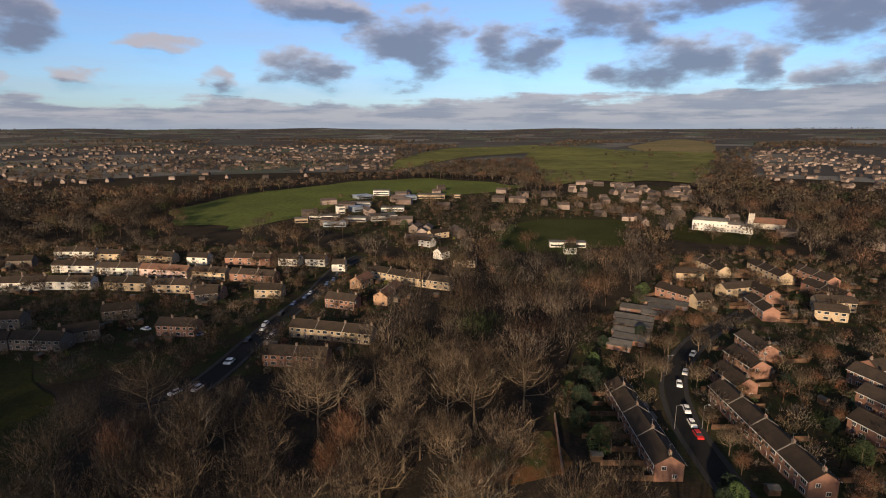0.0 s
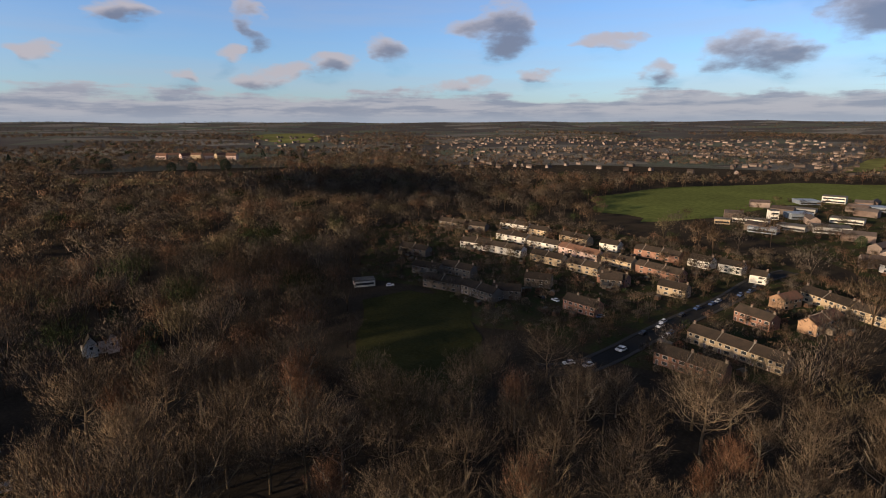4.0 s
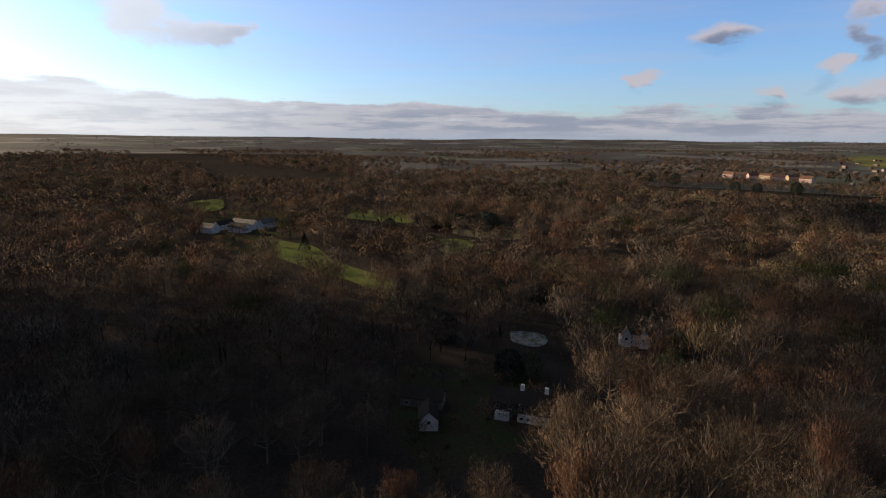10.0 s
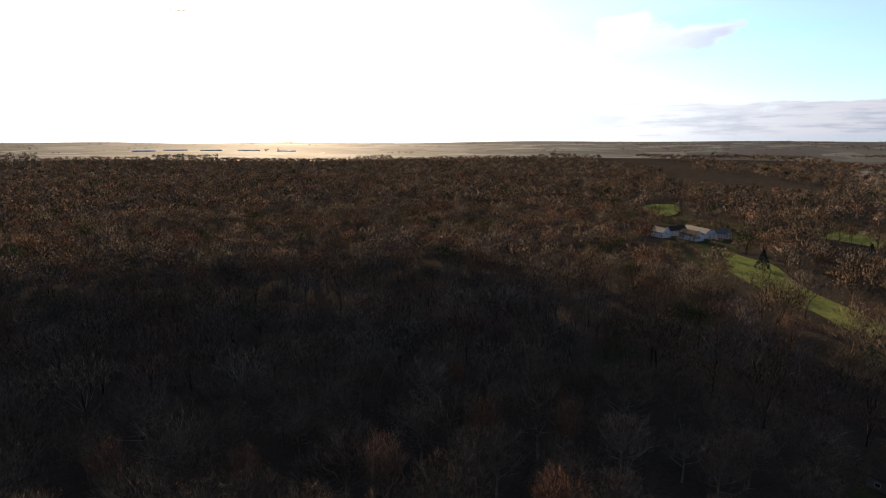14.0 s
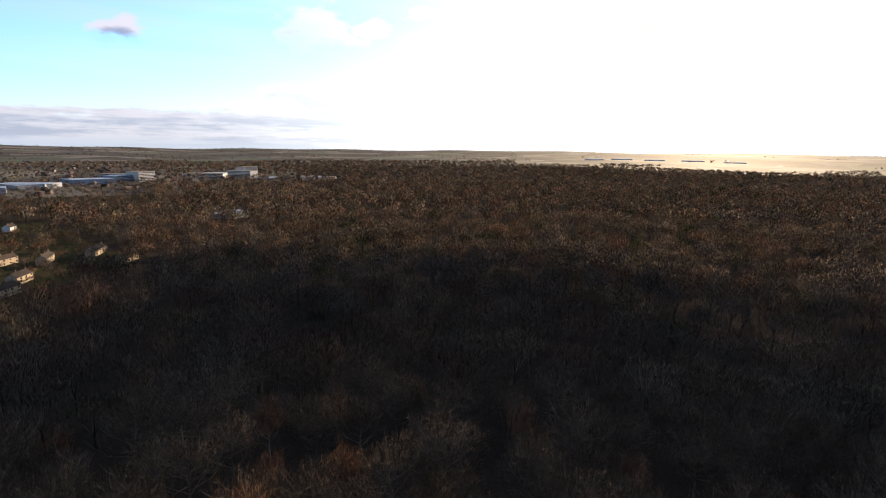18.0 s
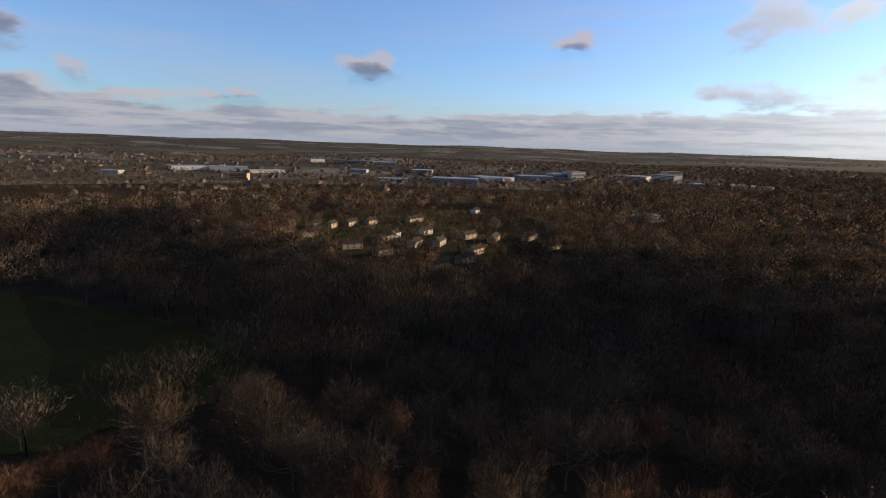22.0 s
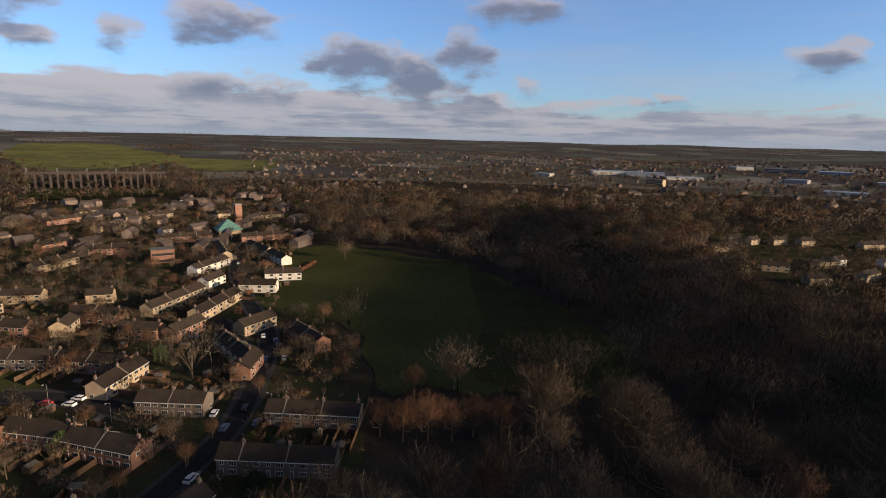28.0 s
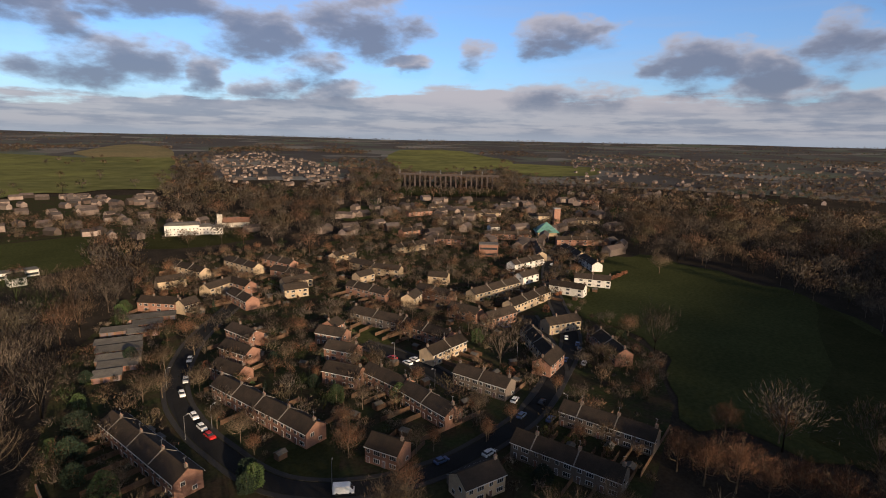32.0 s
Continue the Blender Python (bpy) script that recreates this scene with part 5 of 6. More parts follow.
# ---- houses far away ----
def far_houses(name, label, seed, spots, size=1.0):
    """Small gabled houses far off, in one mesh."""
    r = np.random.RandomState(seed)
    vs, fw, fr = [], [], []
    for x, y in spots:
        z = float(terr(x, y))
        a, ln, dp, eh = r.uniform(-0.4, 0.4) + (math.pi / 2 if r.rand() < 0.3 else 0), r.uniform(9, 22) * size, 8 * size, 5.2 * size
        c, s_ = math.cos(a), math.sin(a)
        loc = [(-ln / 2, -dp / 2, -1), (ln / 2, -dp / 2, -1), (ln / 2, dp / 2, -1), (-ln / 2, dp / 2, -1), (-ln / 2, -dp / 2, eh), (ln / 2, -dp / 2, eh), (ln / 2, dp / 2, eh), (-ln / 2, dp / 2, eh), (-ln / 2, 0, eh + 2.6), (ln / 2, 0, eh + 2.6)]
        n = len(vs)
        vs += [(x + p * c - q_ * s_, y + p * s_ + q_ * c, z + h_) for p, q_, h_ in loc]
        fw += [(n, n + 1, n + 5, n + 4), (n + 2, n + 3, n + 7, n + 6), (n + 1, n + 2, n + 6, n + 9, n + 5), (n + 3, n, n + 4, n + 8, n + 7)]
        fr += [(n + 4, n + 5, n + 9, n + 8), (n + 6, n + 7, n + 8, n + 9)]
        HOUSES.append((x, y, math.degrees(a), ln, dp))
    # walls and roofs keep their own vertices, so that each is an island
    s = Shape()
    for f in fw:
        s.face([vs[i] for i in f], "house_far")
    for f in fr:
        s.face([vs[i] for i in f], "roof_far")
    return tagged(new(name, s.mesh(name)), label, "houses", kind="stuff")


def in_fan(seed, az0, az1, r0, r1, n):
    r = np.random.RandomState(seed)
    a = np.radians(r.uniform(az0, az1, n))
    d = np.sqrt(r.uniform(r0 ** 2, r1 ** 2, n))
    return list(zip(-np.sin(a) * d, np.cos(a) * d))


def in_zone(seed, poly, n):
    r = np.random.RandomState(seed)
    xs, ys = [p[0] for p in poly], [p[1] for p in poly]
    x, y = r.uniform(min(xs), max(xs), n * 6), r.uniform(min(ys), max(ys), n * 6)
    k = inside(poly, x, y)
    return list(zip(x[k], y[k]))[:n]


for nm, lab, spots, sz in (
    ("hillside_houses", "pale houses crowding a sunny hillside", in_zone(3, ZONE_HILLSIDE, 270), 0.72),
    ("village_houses", "pale village houses among bare trees", in_zone(4, ZONE_VILLAGE, 60), 0.8),
    ("school_side_houses", "scattered houses among trees by the school", in_zone(5, ZONE_SCHOOL, 34), 1.0),
    ("town_houses", "red-roofed town spread over the far plain", in_fan(6, 5, 42, 1000, 2300, 500), 0.75),
    ("far_town_houses", "far town of small pale and red houses", in_fan(7, -128, -66, 850, 2600, 900), 0.75),
    ("west_town_houses", "distant red-roofed houses at the edge of town", in_fan(8, 42, 62, 1300, 2600, 140), 0.85),
    ("south_town_houses", "distant town houses beyond the woods", in_fan(9, 185, 235, 1100, 2600, 340), 0.85),
    ("estate_edge_houses", "houses along the far edge of the estate", in_fan(10, -72, -40, 420, 800, 90), 1.0),
):
    far_houses(nm, lab, len(nm), spots, sz)

# ---- woods ----
def crown_facing(r, v, middle):
    """Normals pointing out of a crown, a little unruly from twig to twig."""
    out = v - np.array([0, 0, middle])
    out /= np.linalg.norm(out, axis=1)[:, None] + 1e-6
    out = out + np.repeat(r.normal(0, 0.33, (len(v) // 3, 3)), 3, 0)
    return out / (np.linalg.norm(out, axis=1)[:, None] + 1e-6)


def dome_twigs(r, n, tall, low, spread, width, length):
    """Thin triangles that fill a rounded, lobed crown, radiating up and outward from the fork; thickest near its rim."""
    d = r.normal(0, 1, (n, 3))
    d[:, 2] = np.abs(d[:, 2]) * np.where(r.uniform(0, 1, n) < 0.22, -0.7, 1.0)
    d /= np.linalg.norm(d, axis=1)[:, None]
    th = np.arctan2(d[:, 1], d[:, 0])
    p = r.uniform(0, 6.28, 6)
    lobes = 1 + 0.13 * np.sin(3 * th + p[0] + 2 * d[:, 2]) + 0.11 * np.sin(5 * th + p[1] - 4 * d[:, 2]) + 0.1 * np.sin(7 * d[:, 2] + p[2] + 2 * th)
    gaps = np.sin(8 * th + p[3] + 5 * d[:, 2]) * np.sin(9 * d[:, 2] + p[4])
    out = r.uniform(0.08, 1.0, n) ** 0.45 * lobes * np.where(gaps > 0.1, r.uniform(0.45, 0.85, n), 1.0)
    middle = tall * (low + 0.42 * (1 - low))
    c = d * out[:, None] * np.array([spread * tall, spread * tall, 1.0])
    c[:, 2] = middle + d[:, 2] * out * np.where(d[:, 2] > 0, 0.56, 0.42) * (1 - low) * tall
    w = c - np.array([0, 0, tall * low * 0.8])
    w /= np.linalg.norm(w, axis=1)[:, None] + 1e-6
    w = w + np.array([0, 0, 0.35]) + r.normal(0, 0.42, (n, 3))
    w /= np.linalg.norm(w, axis=1)[:, None]
    side = np.cross(w, r.normal(0, 1, (n, 3)))
    side /= np.linalg.norm(side, axis=1)[:, None]
    ln = length * r.uniform(0.6, 1.3, n)[:, None]
    return np.stack([c - w * ln * 0.7 - side * width, c - w * ln * 0.7 + side * width, c + w * ln * 0.3], 1).reshape(-1, 3)


def sliver_tree(seed, n, width, length, low, spread):
    """One leafless crown 1 m high: twigs, limbs and a stem; triangles only."""
    r = np.random.RandomState(seed)
    v = dome_twigs(r, n, 1.0, low, spread, width, length)
    for q in range(9 if n > 100 else 0):
        a, e = 2.4 * q, r.uniform(0.35, 0.8)
        tip = np.array([math.cos(a) * spread * 0.8 * (1.15 - e), math.sin(a) * spread * 0.8 * (1.15 - e), low + (0.95 - low) * e])
        s = np.array([-math.sin(a), math.cos(a), 0]) * 0.006
        v = np.concatenate([v, [np.array([0, 0, low * 0.6]) + s, np.array([0, 0, low * 0.6]) - s, tip]])
    v = np.concatenate([v, [[0.01, 0, -0.02], [-0.01, 0.003, -0.02], [0, 0, low + 0.3]], [[0, 0.01, -0.02], [0.003, -0.01, -0.02], [0, 0, low + 0.3]]])
    return v


def scatter(rng, r0, r1, spacing):
    """Jittered points of a ring between two radii."""
    k = int(r1 / spacing) + 1
    g = np.arange(-k, k + 1) * spacing
    x, y = np.meshgrid(g, g)
    x = x.ravel() + rng.uniform(-0.45, 0.45, x.size) * spacing
    y = y.ravel() + rng.uniform(-0.45, 0.45, y.size) * spacing
    r = np.hypot(x, y)
    keep = (r >= r0) & (r < r1)
    return x[keep], y[keep]


OPEN = [FIELD_VALLEY, FIELD_EAST, FIELD_WEST, FIELD_SCHOOL, FIELD_CRICKET, FIELD_HILL, FIELD_HILL_WEST, FIELD_TAN, FIELD_VIADUCT, FIELD_VIADUCT_EAST, FIELD_POND, FIELD_FAR_A, FIELD_FAR_B, GOLF_A, GOLF_B, GOLF_C, GOLF_D, GOLF_SAND, LAWN_NEAR, LAWN_FROST, GREEN_ESTATE, GREEN_CORNER, MANSION_LAWN]
BUILT = [(ZONE_ESTATE, 0.06), (ZONE_WEST, 0.10), (ZONE_SCHOOL, 0.22), (ZONE_VILLAGE, 0.25), (ZONE_COTTAGE, 0.12), (ZONE_CLUB, 0.25), (ZONE_MID, 0.2), (ZONE_HILLSIDE, 0.15), (ZONE_BASE, 0.1)]


SIGHTS = [(56, 138, 18), (66, 116, 14), (75, 146, 12), (*WHITE_HOUSE, 6), (152, 8, 24), (*COTTAGE, 9), (*WHITE_GABLE, 7), (-224, 6, 10), (-470, -262, 34)]


def wooded(rng, x, y, tall=15.0):
    """Where trees stand: off open ground and houses, and low before clearings, which lie open to view."""
    keep = np.ones(len(x), bool)
    reach = 85.0 / (85.0 - tall)
    luck = rng.uniform(0, 1, len(x))
    for p in OPEN:
        keep &= ~inside(p, x, y) | ((luck < 0.02) & (p in (FIELD_HILL, FIELD_HILL_WEST)))
        if p not in (FIELD_WEST, FIELD_EAST, LAWN_FROST, LAWN_NEAR):
            keep &= ~inside(p, x * reach, y * reach) | (luck < 0.12 + 0.25 * (p in (GOLF_A, GOLF_B, GOLF_C, GOLF_D, GOLF_SAND, FIELD_FAR_B)))
    for p, share in BUILT:
        keep &= ~inside(p, x, y) | (rng.uniform(0, 1, len(x)) < share)
        keep &= ~inside(p, x * (reach - 0.04), y * (reach - 0.04)) | (luck < share * 1.5)
    for hx, hy, hd, ln, dp in HOUSES:
        a = radians(hd)
        dx, dy = x - hx, y - hy
        u, w = dx * math.cos(a) + dy * math.sin(a), -dx * math.sin(a) + dy * math.cos(a)
        keep &= ~((np.abs(u) < ln / 2 + 5) & (np.abs(w) < dp / 2 + 5))
    for fine, w in ROADS:
        for p in fine[::2]:
            keep &= (x - p.x) ** 2 + (y - p.y) ** 2 > (w / 2 + 4) ** 2
    # away from the town the land is patchy: open ground between copses
    r = np.hypot(x, y)
    patch = np.sin(x / 190 + 0.7) * np.sin(y / 160 + 1.9) + 0.6 * np.sin(x / 83 - y / 97)
    keep &= (r < 800) | ((y < -150) & (r < 2600) & (np.abs(x) < 0.75 * r)) | (patch > np.clip((r - 800) / 1500, 0, 1) * 0.75 - 0.75)
    # beyond the southern ridge the plain lies open
    keep &= ~((y < -0.6 * r) & (x < 0.02 * r) & (r > 2300)) | (patch > 0.9)
    # few trees in the town, and clear sight of the single houses
    side = np.degrees(np.arctan2(-x, y))
    town = ((side < -62) & (side > -150) & (r > 820) & (r < 2700)) | ((side > 5) & (side < 45) & (r > 980) & (r < 2400))
    keep &= ~town | (luck < 0.8)
    for px, py, gap in SIGHTS:
        away = math.hypot(px, py)
        along, off = (x * px + y * py) / away, np.abs(x * py - y * px) / away
        keep &= ~((off < gap) & (along > away * 0.74) & (along < away + 4))
    return keep


TINTS = np.array([(1.0, 1.0, 1.0), (1.12, 1.0, 0.86), (0.86, 0.9, 0.93), (1.16, 0.9, 0.78), (0.97, 1.0, 0.82), (0.72, 0.74, 0.76), (0.3, 0.48, 0.28)])


def forest(name, seed, x, y, n, width, length, hmin, hmax, label):
    rng = np.random.RandomState(seed)
    hgt = hmin + (hmax - hmin) * np.where(rng.uniform(0, 1, len(x)) < 0.25, rng.uniform(-0.35, 0.1, len(x)), rng.uniform(0.3, 1.0, len(x)))
    # garden trees of the town are low
    side, r = np.degrees(np.arctan2(-x, y)), np.hypot(x, y)
    hgt = np.where((r > 820) & (((side < -62) & (side > -142) & (r < 2700)) | ((side > 5) & (side < 45) & (r < 2400))), hgt * 0.52, hgt)
    ang = rng.uniform(0, 2 * np.pi, len(x))
    wid = rng.uniform(1.05, 1.6, len(x))
    kind = rng.randint(0, 6, len(x))
    tone = TINTS[rng.choice(len(TINTS), len(x), p=[0.22, 0.2, 0.2, 0.14, 0.1, 0.1, 0.04])] * rng.uniform(0.6, 1.3, len(x))[:, None]
    vs, ts, fs = [], [], []
    for q in range(6):
        tpl = sliver_tree(seed * 10 + q, n, width, length, 0.34, 0.4)
        m = kind == q
        ca, sa = np.cos(ang[m])[:, None], np.sin(ang[m])[:, None]
        hh, ww = hgt[m][:, None], (hgt[m] * wid[m])[:, None]
        vx = (tpl[None, :, 0] * ca - tpl[None, :, 1] * sa) * ww + x[m][:, None]
        vy = (tpl[None, :, 0] * sa + tpl[None, :, 1] * ca) * ww + y[m][:, None]
        vz = tpl[None, :, 2] * hh + terr(x[m], y[m])[:, None]
        vs.append(np.stack([vx, vy, vz], -1).reshape(-1, 3))
        out = crown_facing(np.random.RandomState(seed + q), tpl, 0.42)
        fs.append(np.stack([out[None, :, 0] * ca - out[None, :, 1] * sa, out[None, :, 0] * sa + out[None, :, 1] * ca, np.broadcast_to(out[None, :, 2], vz.shape)], -1).reshape(-1, 3))
        ts.append(np.repeat(tone[m], len(tpl), 0))
    v = np.concatenate(vs)
    t = np.arange(len(v)).reshape(-1, 3)
    ob = new(name, fast_mesh(name, v, t, "wood_far", np.concatenate(ts), np.concatenate(fs)))
    return tagged(ob, label, "woodland", kind="stuff")


# ---- single bare trees near the camera ----
def bare_tree(seed, tall, spread, low, limbs, pale, red):
    """A leaning, tapered trunk, limbs that curve up into the crown, branches along them, and fine twigs out to a rounded rim."""
    r = np.random.RandomState(seed)
    rr = random.Random(seed)
    bark = "bark_pale" if pale else "bark"
    wood = Shape()
    stem = [Vector((0, 0, -0.3))]
    for k in range(1, 5):
        stem.append(Vector((rr.uniform(-0.35, 0.35) * k * 0.5, rr.uniform(-0.35, 0.35) * k * 0.5, tall * 0.2 * k)))
    thick = [tall * w for w in (0.019, 0.0145, 0.0105, 0.0065, 0.002)]
    for k in range(4):
        wood.tube(stem[k], stem[k + 1], thick[k], thick[k + 1], 7, bark)
    for q in range(limbs):
        h = low * 0.75 + (0.74 - low * 0.75) * (q + rr.random() * 0.6) / limbs
        k = min(3, int(h / 0.2))
        start = stem[k].lerp(stem[k + 1], h / 0.2 - k)
        a = 2.4 * q + rr.uniform(-0.4, 0.4)
        e = 0.12 + 0.8 * (q + 0.5) / limbs
        reach = spread * tall * math.sqrt(max(0.08, 1 - (e * 1.25 - 0.35) ** 2)) * rr.uniform(0.72, 0.98)
        end = Vector((math.cos(a) * reach, math.sin(a) * reach, tall * (low + (1 - low) * (0.25 + 0.7 * e))))
        bend = start.lerp(end, 0.5) + Vector((math.cos(a), math.sin(a), 0)) * reach * 0.14 - Vector((0, 0, rr.uniform(0.2, 1.1)))
        w = tall * rr.uniform(0.0046, 0.007) * (1.25 - 0.5 * e)
        wood.tube(start, bend, w, w * 0.7, 5, bark)
        wood.tube(bend, end, w * 0.7, w * 0.3, 5, bark)
        for _ in range(8):
            base = bend.lerp(end, rr.uniform(-0.2, 0.9))
            d = (end - start).normalized() * 0.8 + Vector((rr.gauss(0, 0.6), rr.gauss(0, 0.6), rr.gauss(0.55, 0.4)))
            wood.tube(base, base + d.normalized() * spread * tall * rr.uniform(0.22, 0.5), w * 0.42, w * 0.12, 3, bark)
    v = dome_twigs(r, 6400, tall, low, spread, 0.028 if not red else 0.025, 0.9 if not red else 1.2)
    return wood.mesh("trunk"), fast_mesh("crown", v, np.arange(len(v)).reshape(-1, 3), "twig_red" if red else "twig", None, crown_facing(r, v, (low + 0.3 * (1 - low)) * tall))


KINDS = []
for k in range(12):
    red, pale = k in (6, 7, 9, 11), k in (3, 6)
    KINDS.append((*bare_tree(40 + k, 20.0, (1.28 if k < 9 else 1.0) * (0.36, 0.32, 0.34, 0.28, 0.38, 0.3, 0.2, 0.23, 0.33, 0.45, 0.4, 0.36)[k], (0.32, 0.38, 0.28, 0.36, 0.32, 0.28, 0.3, 0.34, 0.36, 0.24, 0.28, 0.26)[k], (15, 13, 16, 12, 17, 13, 11, 11, 14, 14, 13, 12)[k], pale, red), red, pale))


def plant(x, y, tall, k, rz, name="tree"):
    tr, cr, red, pale = KINDS[k]
    lab = ("slender birch with reddish bare twigs" if red else "tall bare tree with pale limbs" if pale else "broad bare oak with brown twigs") + " and no leaves"
    s = tall / 20.0
    o = empty(name, Matrix.Translation((x, y, float(terr(x, y)))) @ Matrix.Rotation(rz, 4, "Z") @ Matrix.Scale(s, 4), lab, "tree", "bare trees near the camera" if name == "tree" else "bare garden trees")
    part("trunk", tr, o)
    part("crown", cr, o)
    return o


rt = np.random.RandomState(8)
tx, ty = scatter(rt, 78, 330, 13.8)
kw = wooded(rt, tx, ty, 17.0)
tx, ty = tx[kw], ty[kw]
order = np.argsort(np.hypot(tx, ty))
tx, ty = tx[order], ty[order]
# a tall stand west of the camera, and low growth round the cottage south of it
tall_stand = (tx < -85) & (tx > -240) & (ty > 2) & (ty < 95)
low_growth = (tx < -90) & (tx > -240) & (ty < 2) & (ty > -70)
stays = (~low_growth | (rt.uniform(0, 1, len(tx)) < 0.92)) & ~((tx > 140) & (tx < 220) & (ty > 12) & (ty < 62))
tx, ty, tall_stand, low_growth = tx[stays], ty[stays], tall_stand[stays], low_growth[stays]
for i in range(min(270, len(tx))):
    plant(tx[i], ty[i], rt.uniform(17, 25) * (1.15 if tall_stand[i] else 0.74 if low_growth[i] else 0.95), int(rt.choice(9, p=[0.16, 0.16, 0.16, 0.1, 0.12, 0.1, 0.08, 0.06, 0.06])), rt.uniform(0, 6.28))

# ---- woods as masses ----
forest("bare_wood", 2, tx[270:], ty[270:], 1150, 0.0026, 0.075, 15, 25, "bare brown winter wood of oak, ash and birch")
for name, seed, r0, r1, spacing, n, width, length, h0, h1, lab in (
    ("bare_woodland", 3, 330, 640, 16.2, 560, 0.0078, 0.066, 13, 23, "bare brown winter woodland of oak and birch"),
    ("distant_woodland", 4, 640, 1300, 16.8, 116, 0.021, 0.1, 12, 22, "distant brown winter woods"),
    ("far_woodland", 5, 1300, 2700, 25.0, 48, 0.04, 0.15, 11, 20, "far dark woods on the rolling hills"),
    ("horizon_woodland", 6, 2700, 4850, 55.0, 20, 0.07, 0.22, 8, 14, "hedges and woods near the horizon"),
):
    rw = np.random.RandomState(seed + 20)
    wx, wy = scatter(rw, r0, r1, spacing)
    kw = wooded(rw, wx, wy, 15.0)
    forest(name, seed, wx[kw], wy[kw], n, width, length, h0, h1, lab)

# low trees between the houses of the town
tr_ = np.random.RandomState(61)
wx, wy = scatter(tr_, 840, 2650, 22.0)
side_, far_ = np.degrees(np.arctan2(-wx, wy)), np.hypot(wx, wy)
kw = (((side_ < -62) & (side_ > -142)) | ((side_ > 4) & (side_ < 45) & (far_ > 980))) & wooded(tr_, wx, wy, 8.0)
forest("town_trees", 14, wx[kw], wy[kw], 30, 0.045, 0.17, 10, 22, "bare street and garden trees spread through the far town")

# ---- cars ----
def car_model(paint, van):
    c = empty("van" if van else "car", Matrix.Identity(4), f"{paint.replace('paint_', '')} {'panel van' if van else 'hatchback car'} parked by the kerb", "van" if van else "car", "parked cars")
    L, W = (2.6, 0.98) if van else (2.1, 0.88)
    s = Shape()
    if van:
        prof = [(-L, 0.35), (L, 0.35), (L, 0.95), (L - 0.25, 1.15), (L - 1.0, 2.1), (L - 1.25, 2.3), (-L + 0.05, 2.35), (-L, 2.2)]
    else:
        prof = [(-L, 0.3), (L, 0.3), (L + 0.02, 0.62), (L - 0.15, 0.82), (L - 1.0, 0.95), (-L + 0.25, 1.0), (-L, 0.85)]
    s.hull([(a, -W, b) for a, b in prof], [(a, W, b) for a, b in prof], paint)
    part("body", s.mesh("body"), c)
    if not van:
        s = Shape()
        low = [(-1.9, -W + 0.06, 0.95), (1.15, -W + 0.06, 0.93), (1.15, W - 0.06, 0.93), (-1.9, W - 0.06, 0.95)]
        s.hull(low, [(-1.45, -W + 0.22, 1.42), (0.35, -W + 0.22, 1.44), (0.35, W - 0.22, 1.44), (-1.45, W - 0.22, 1.42)], "glass")
        part("glazing", s.mesh("glazing"), c)
        s = Shape()
        s.box(-1.47, 0.38, -W + 0.2, W - 0.2, 1.42, 1.49, paint, taper=0.05)
        part("roof", s.mesh("roof"), c)
    else:
        s = Shape()
        s.hull([(L - 0.27, -W + 0.1, 1.2), (L - 0.27, W - 0.1, 1.2), (L - 0.2, W - 0.1, 1.2), (L - 0.2, -W + 0.1, 1.2)], [(L - 0.97, -W + 0.15, 2.05), (L - 0.97, W - 0.15, 2.05), (L - 0.9, W - 0.15, 2.05), (L - 0.9, -W + 0.15, 2.05)], "glass")
        part("windscreen", s.mesh("windscreen"), c)
    for a in (-L * 0.62, L * 0.62):
        for b in (-1, 1):
            s = Shape()
            s.tube((a, b * (W - 0.18), 0.32), (a, b * (W + 0.02), 0.32), 0.32, 0.32, 12, "rubber")
            part("wheel", s.mesh("wheel"), c)
    return c


protos = [car_model("paint_" + k, False) for k in ("white", "silver", "red", "blue", "black")] + [car_model("paint_white", True)]
rc = random.Random(4)


def nearest_road(x, y):
    best = min(((p - Vector((x, y))).length, i, j) for i, (fine, w) in enumerate(ROADS) for j, p in enumerate(fine[:-1]))
    d = ROADS[best[1]][0][best[2] + 1] - ROADS[best[1]][0][best[2]]
    return math.degrees(math.atan2(d.y, d.x)), best[0]


used = set()
for (x, y), k in [(p, i) for lst in (CARS_ESTATE, CARS_WEST, CARS_SHADE) for i, p in enumerate(lst)]:
    hd, away = nearest_road(x, y)
    kind = 2 if (x, y) in ((72, 136), (147, 134)) else 5 if (x, y) == CARS_ESTATE[4] else 0 if k < 2 else rc.choice((0, 1, 3, 3, 4, 4))
    hd = hd if away < 9 else rc.uniform(0, 180)
    m = pose(x, y, float(terr(x, y)) + (0.31 if away < 4 else 0.12), 0, 0, hd)
    if kind in used:
        copy_thing(protos[kind], m)
    else:
        protos[kind].matrix_world = m
        used.add(kind)
for k, c in enumerate(protos):
    if k not in used:
        c.matrix_world = pose(150 + 3 * k, 140, 0.35, 0, 0, 90)

# ---- street lamps ----
lamp = None
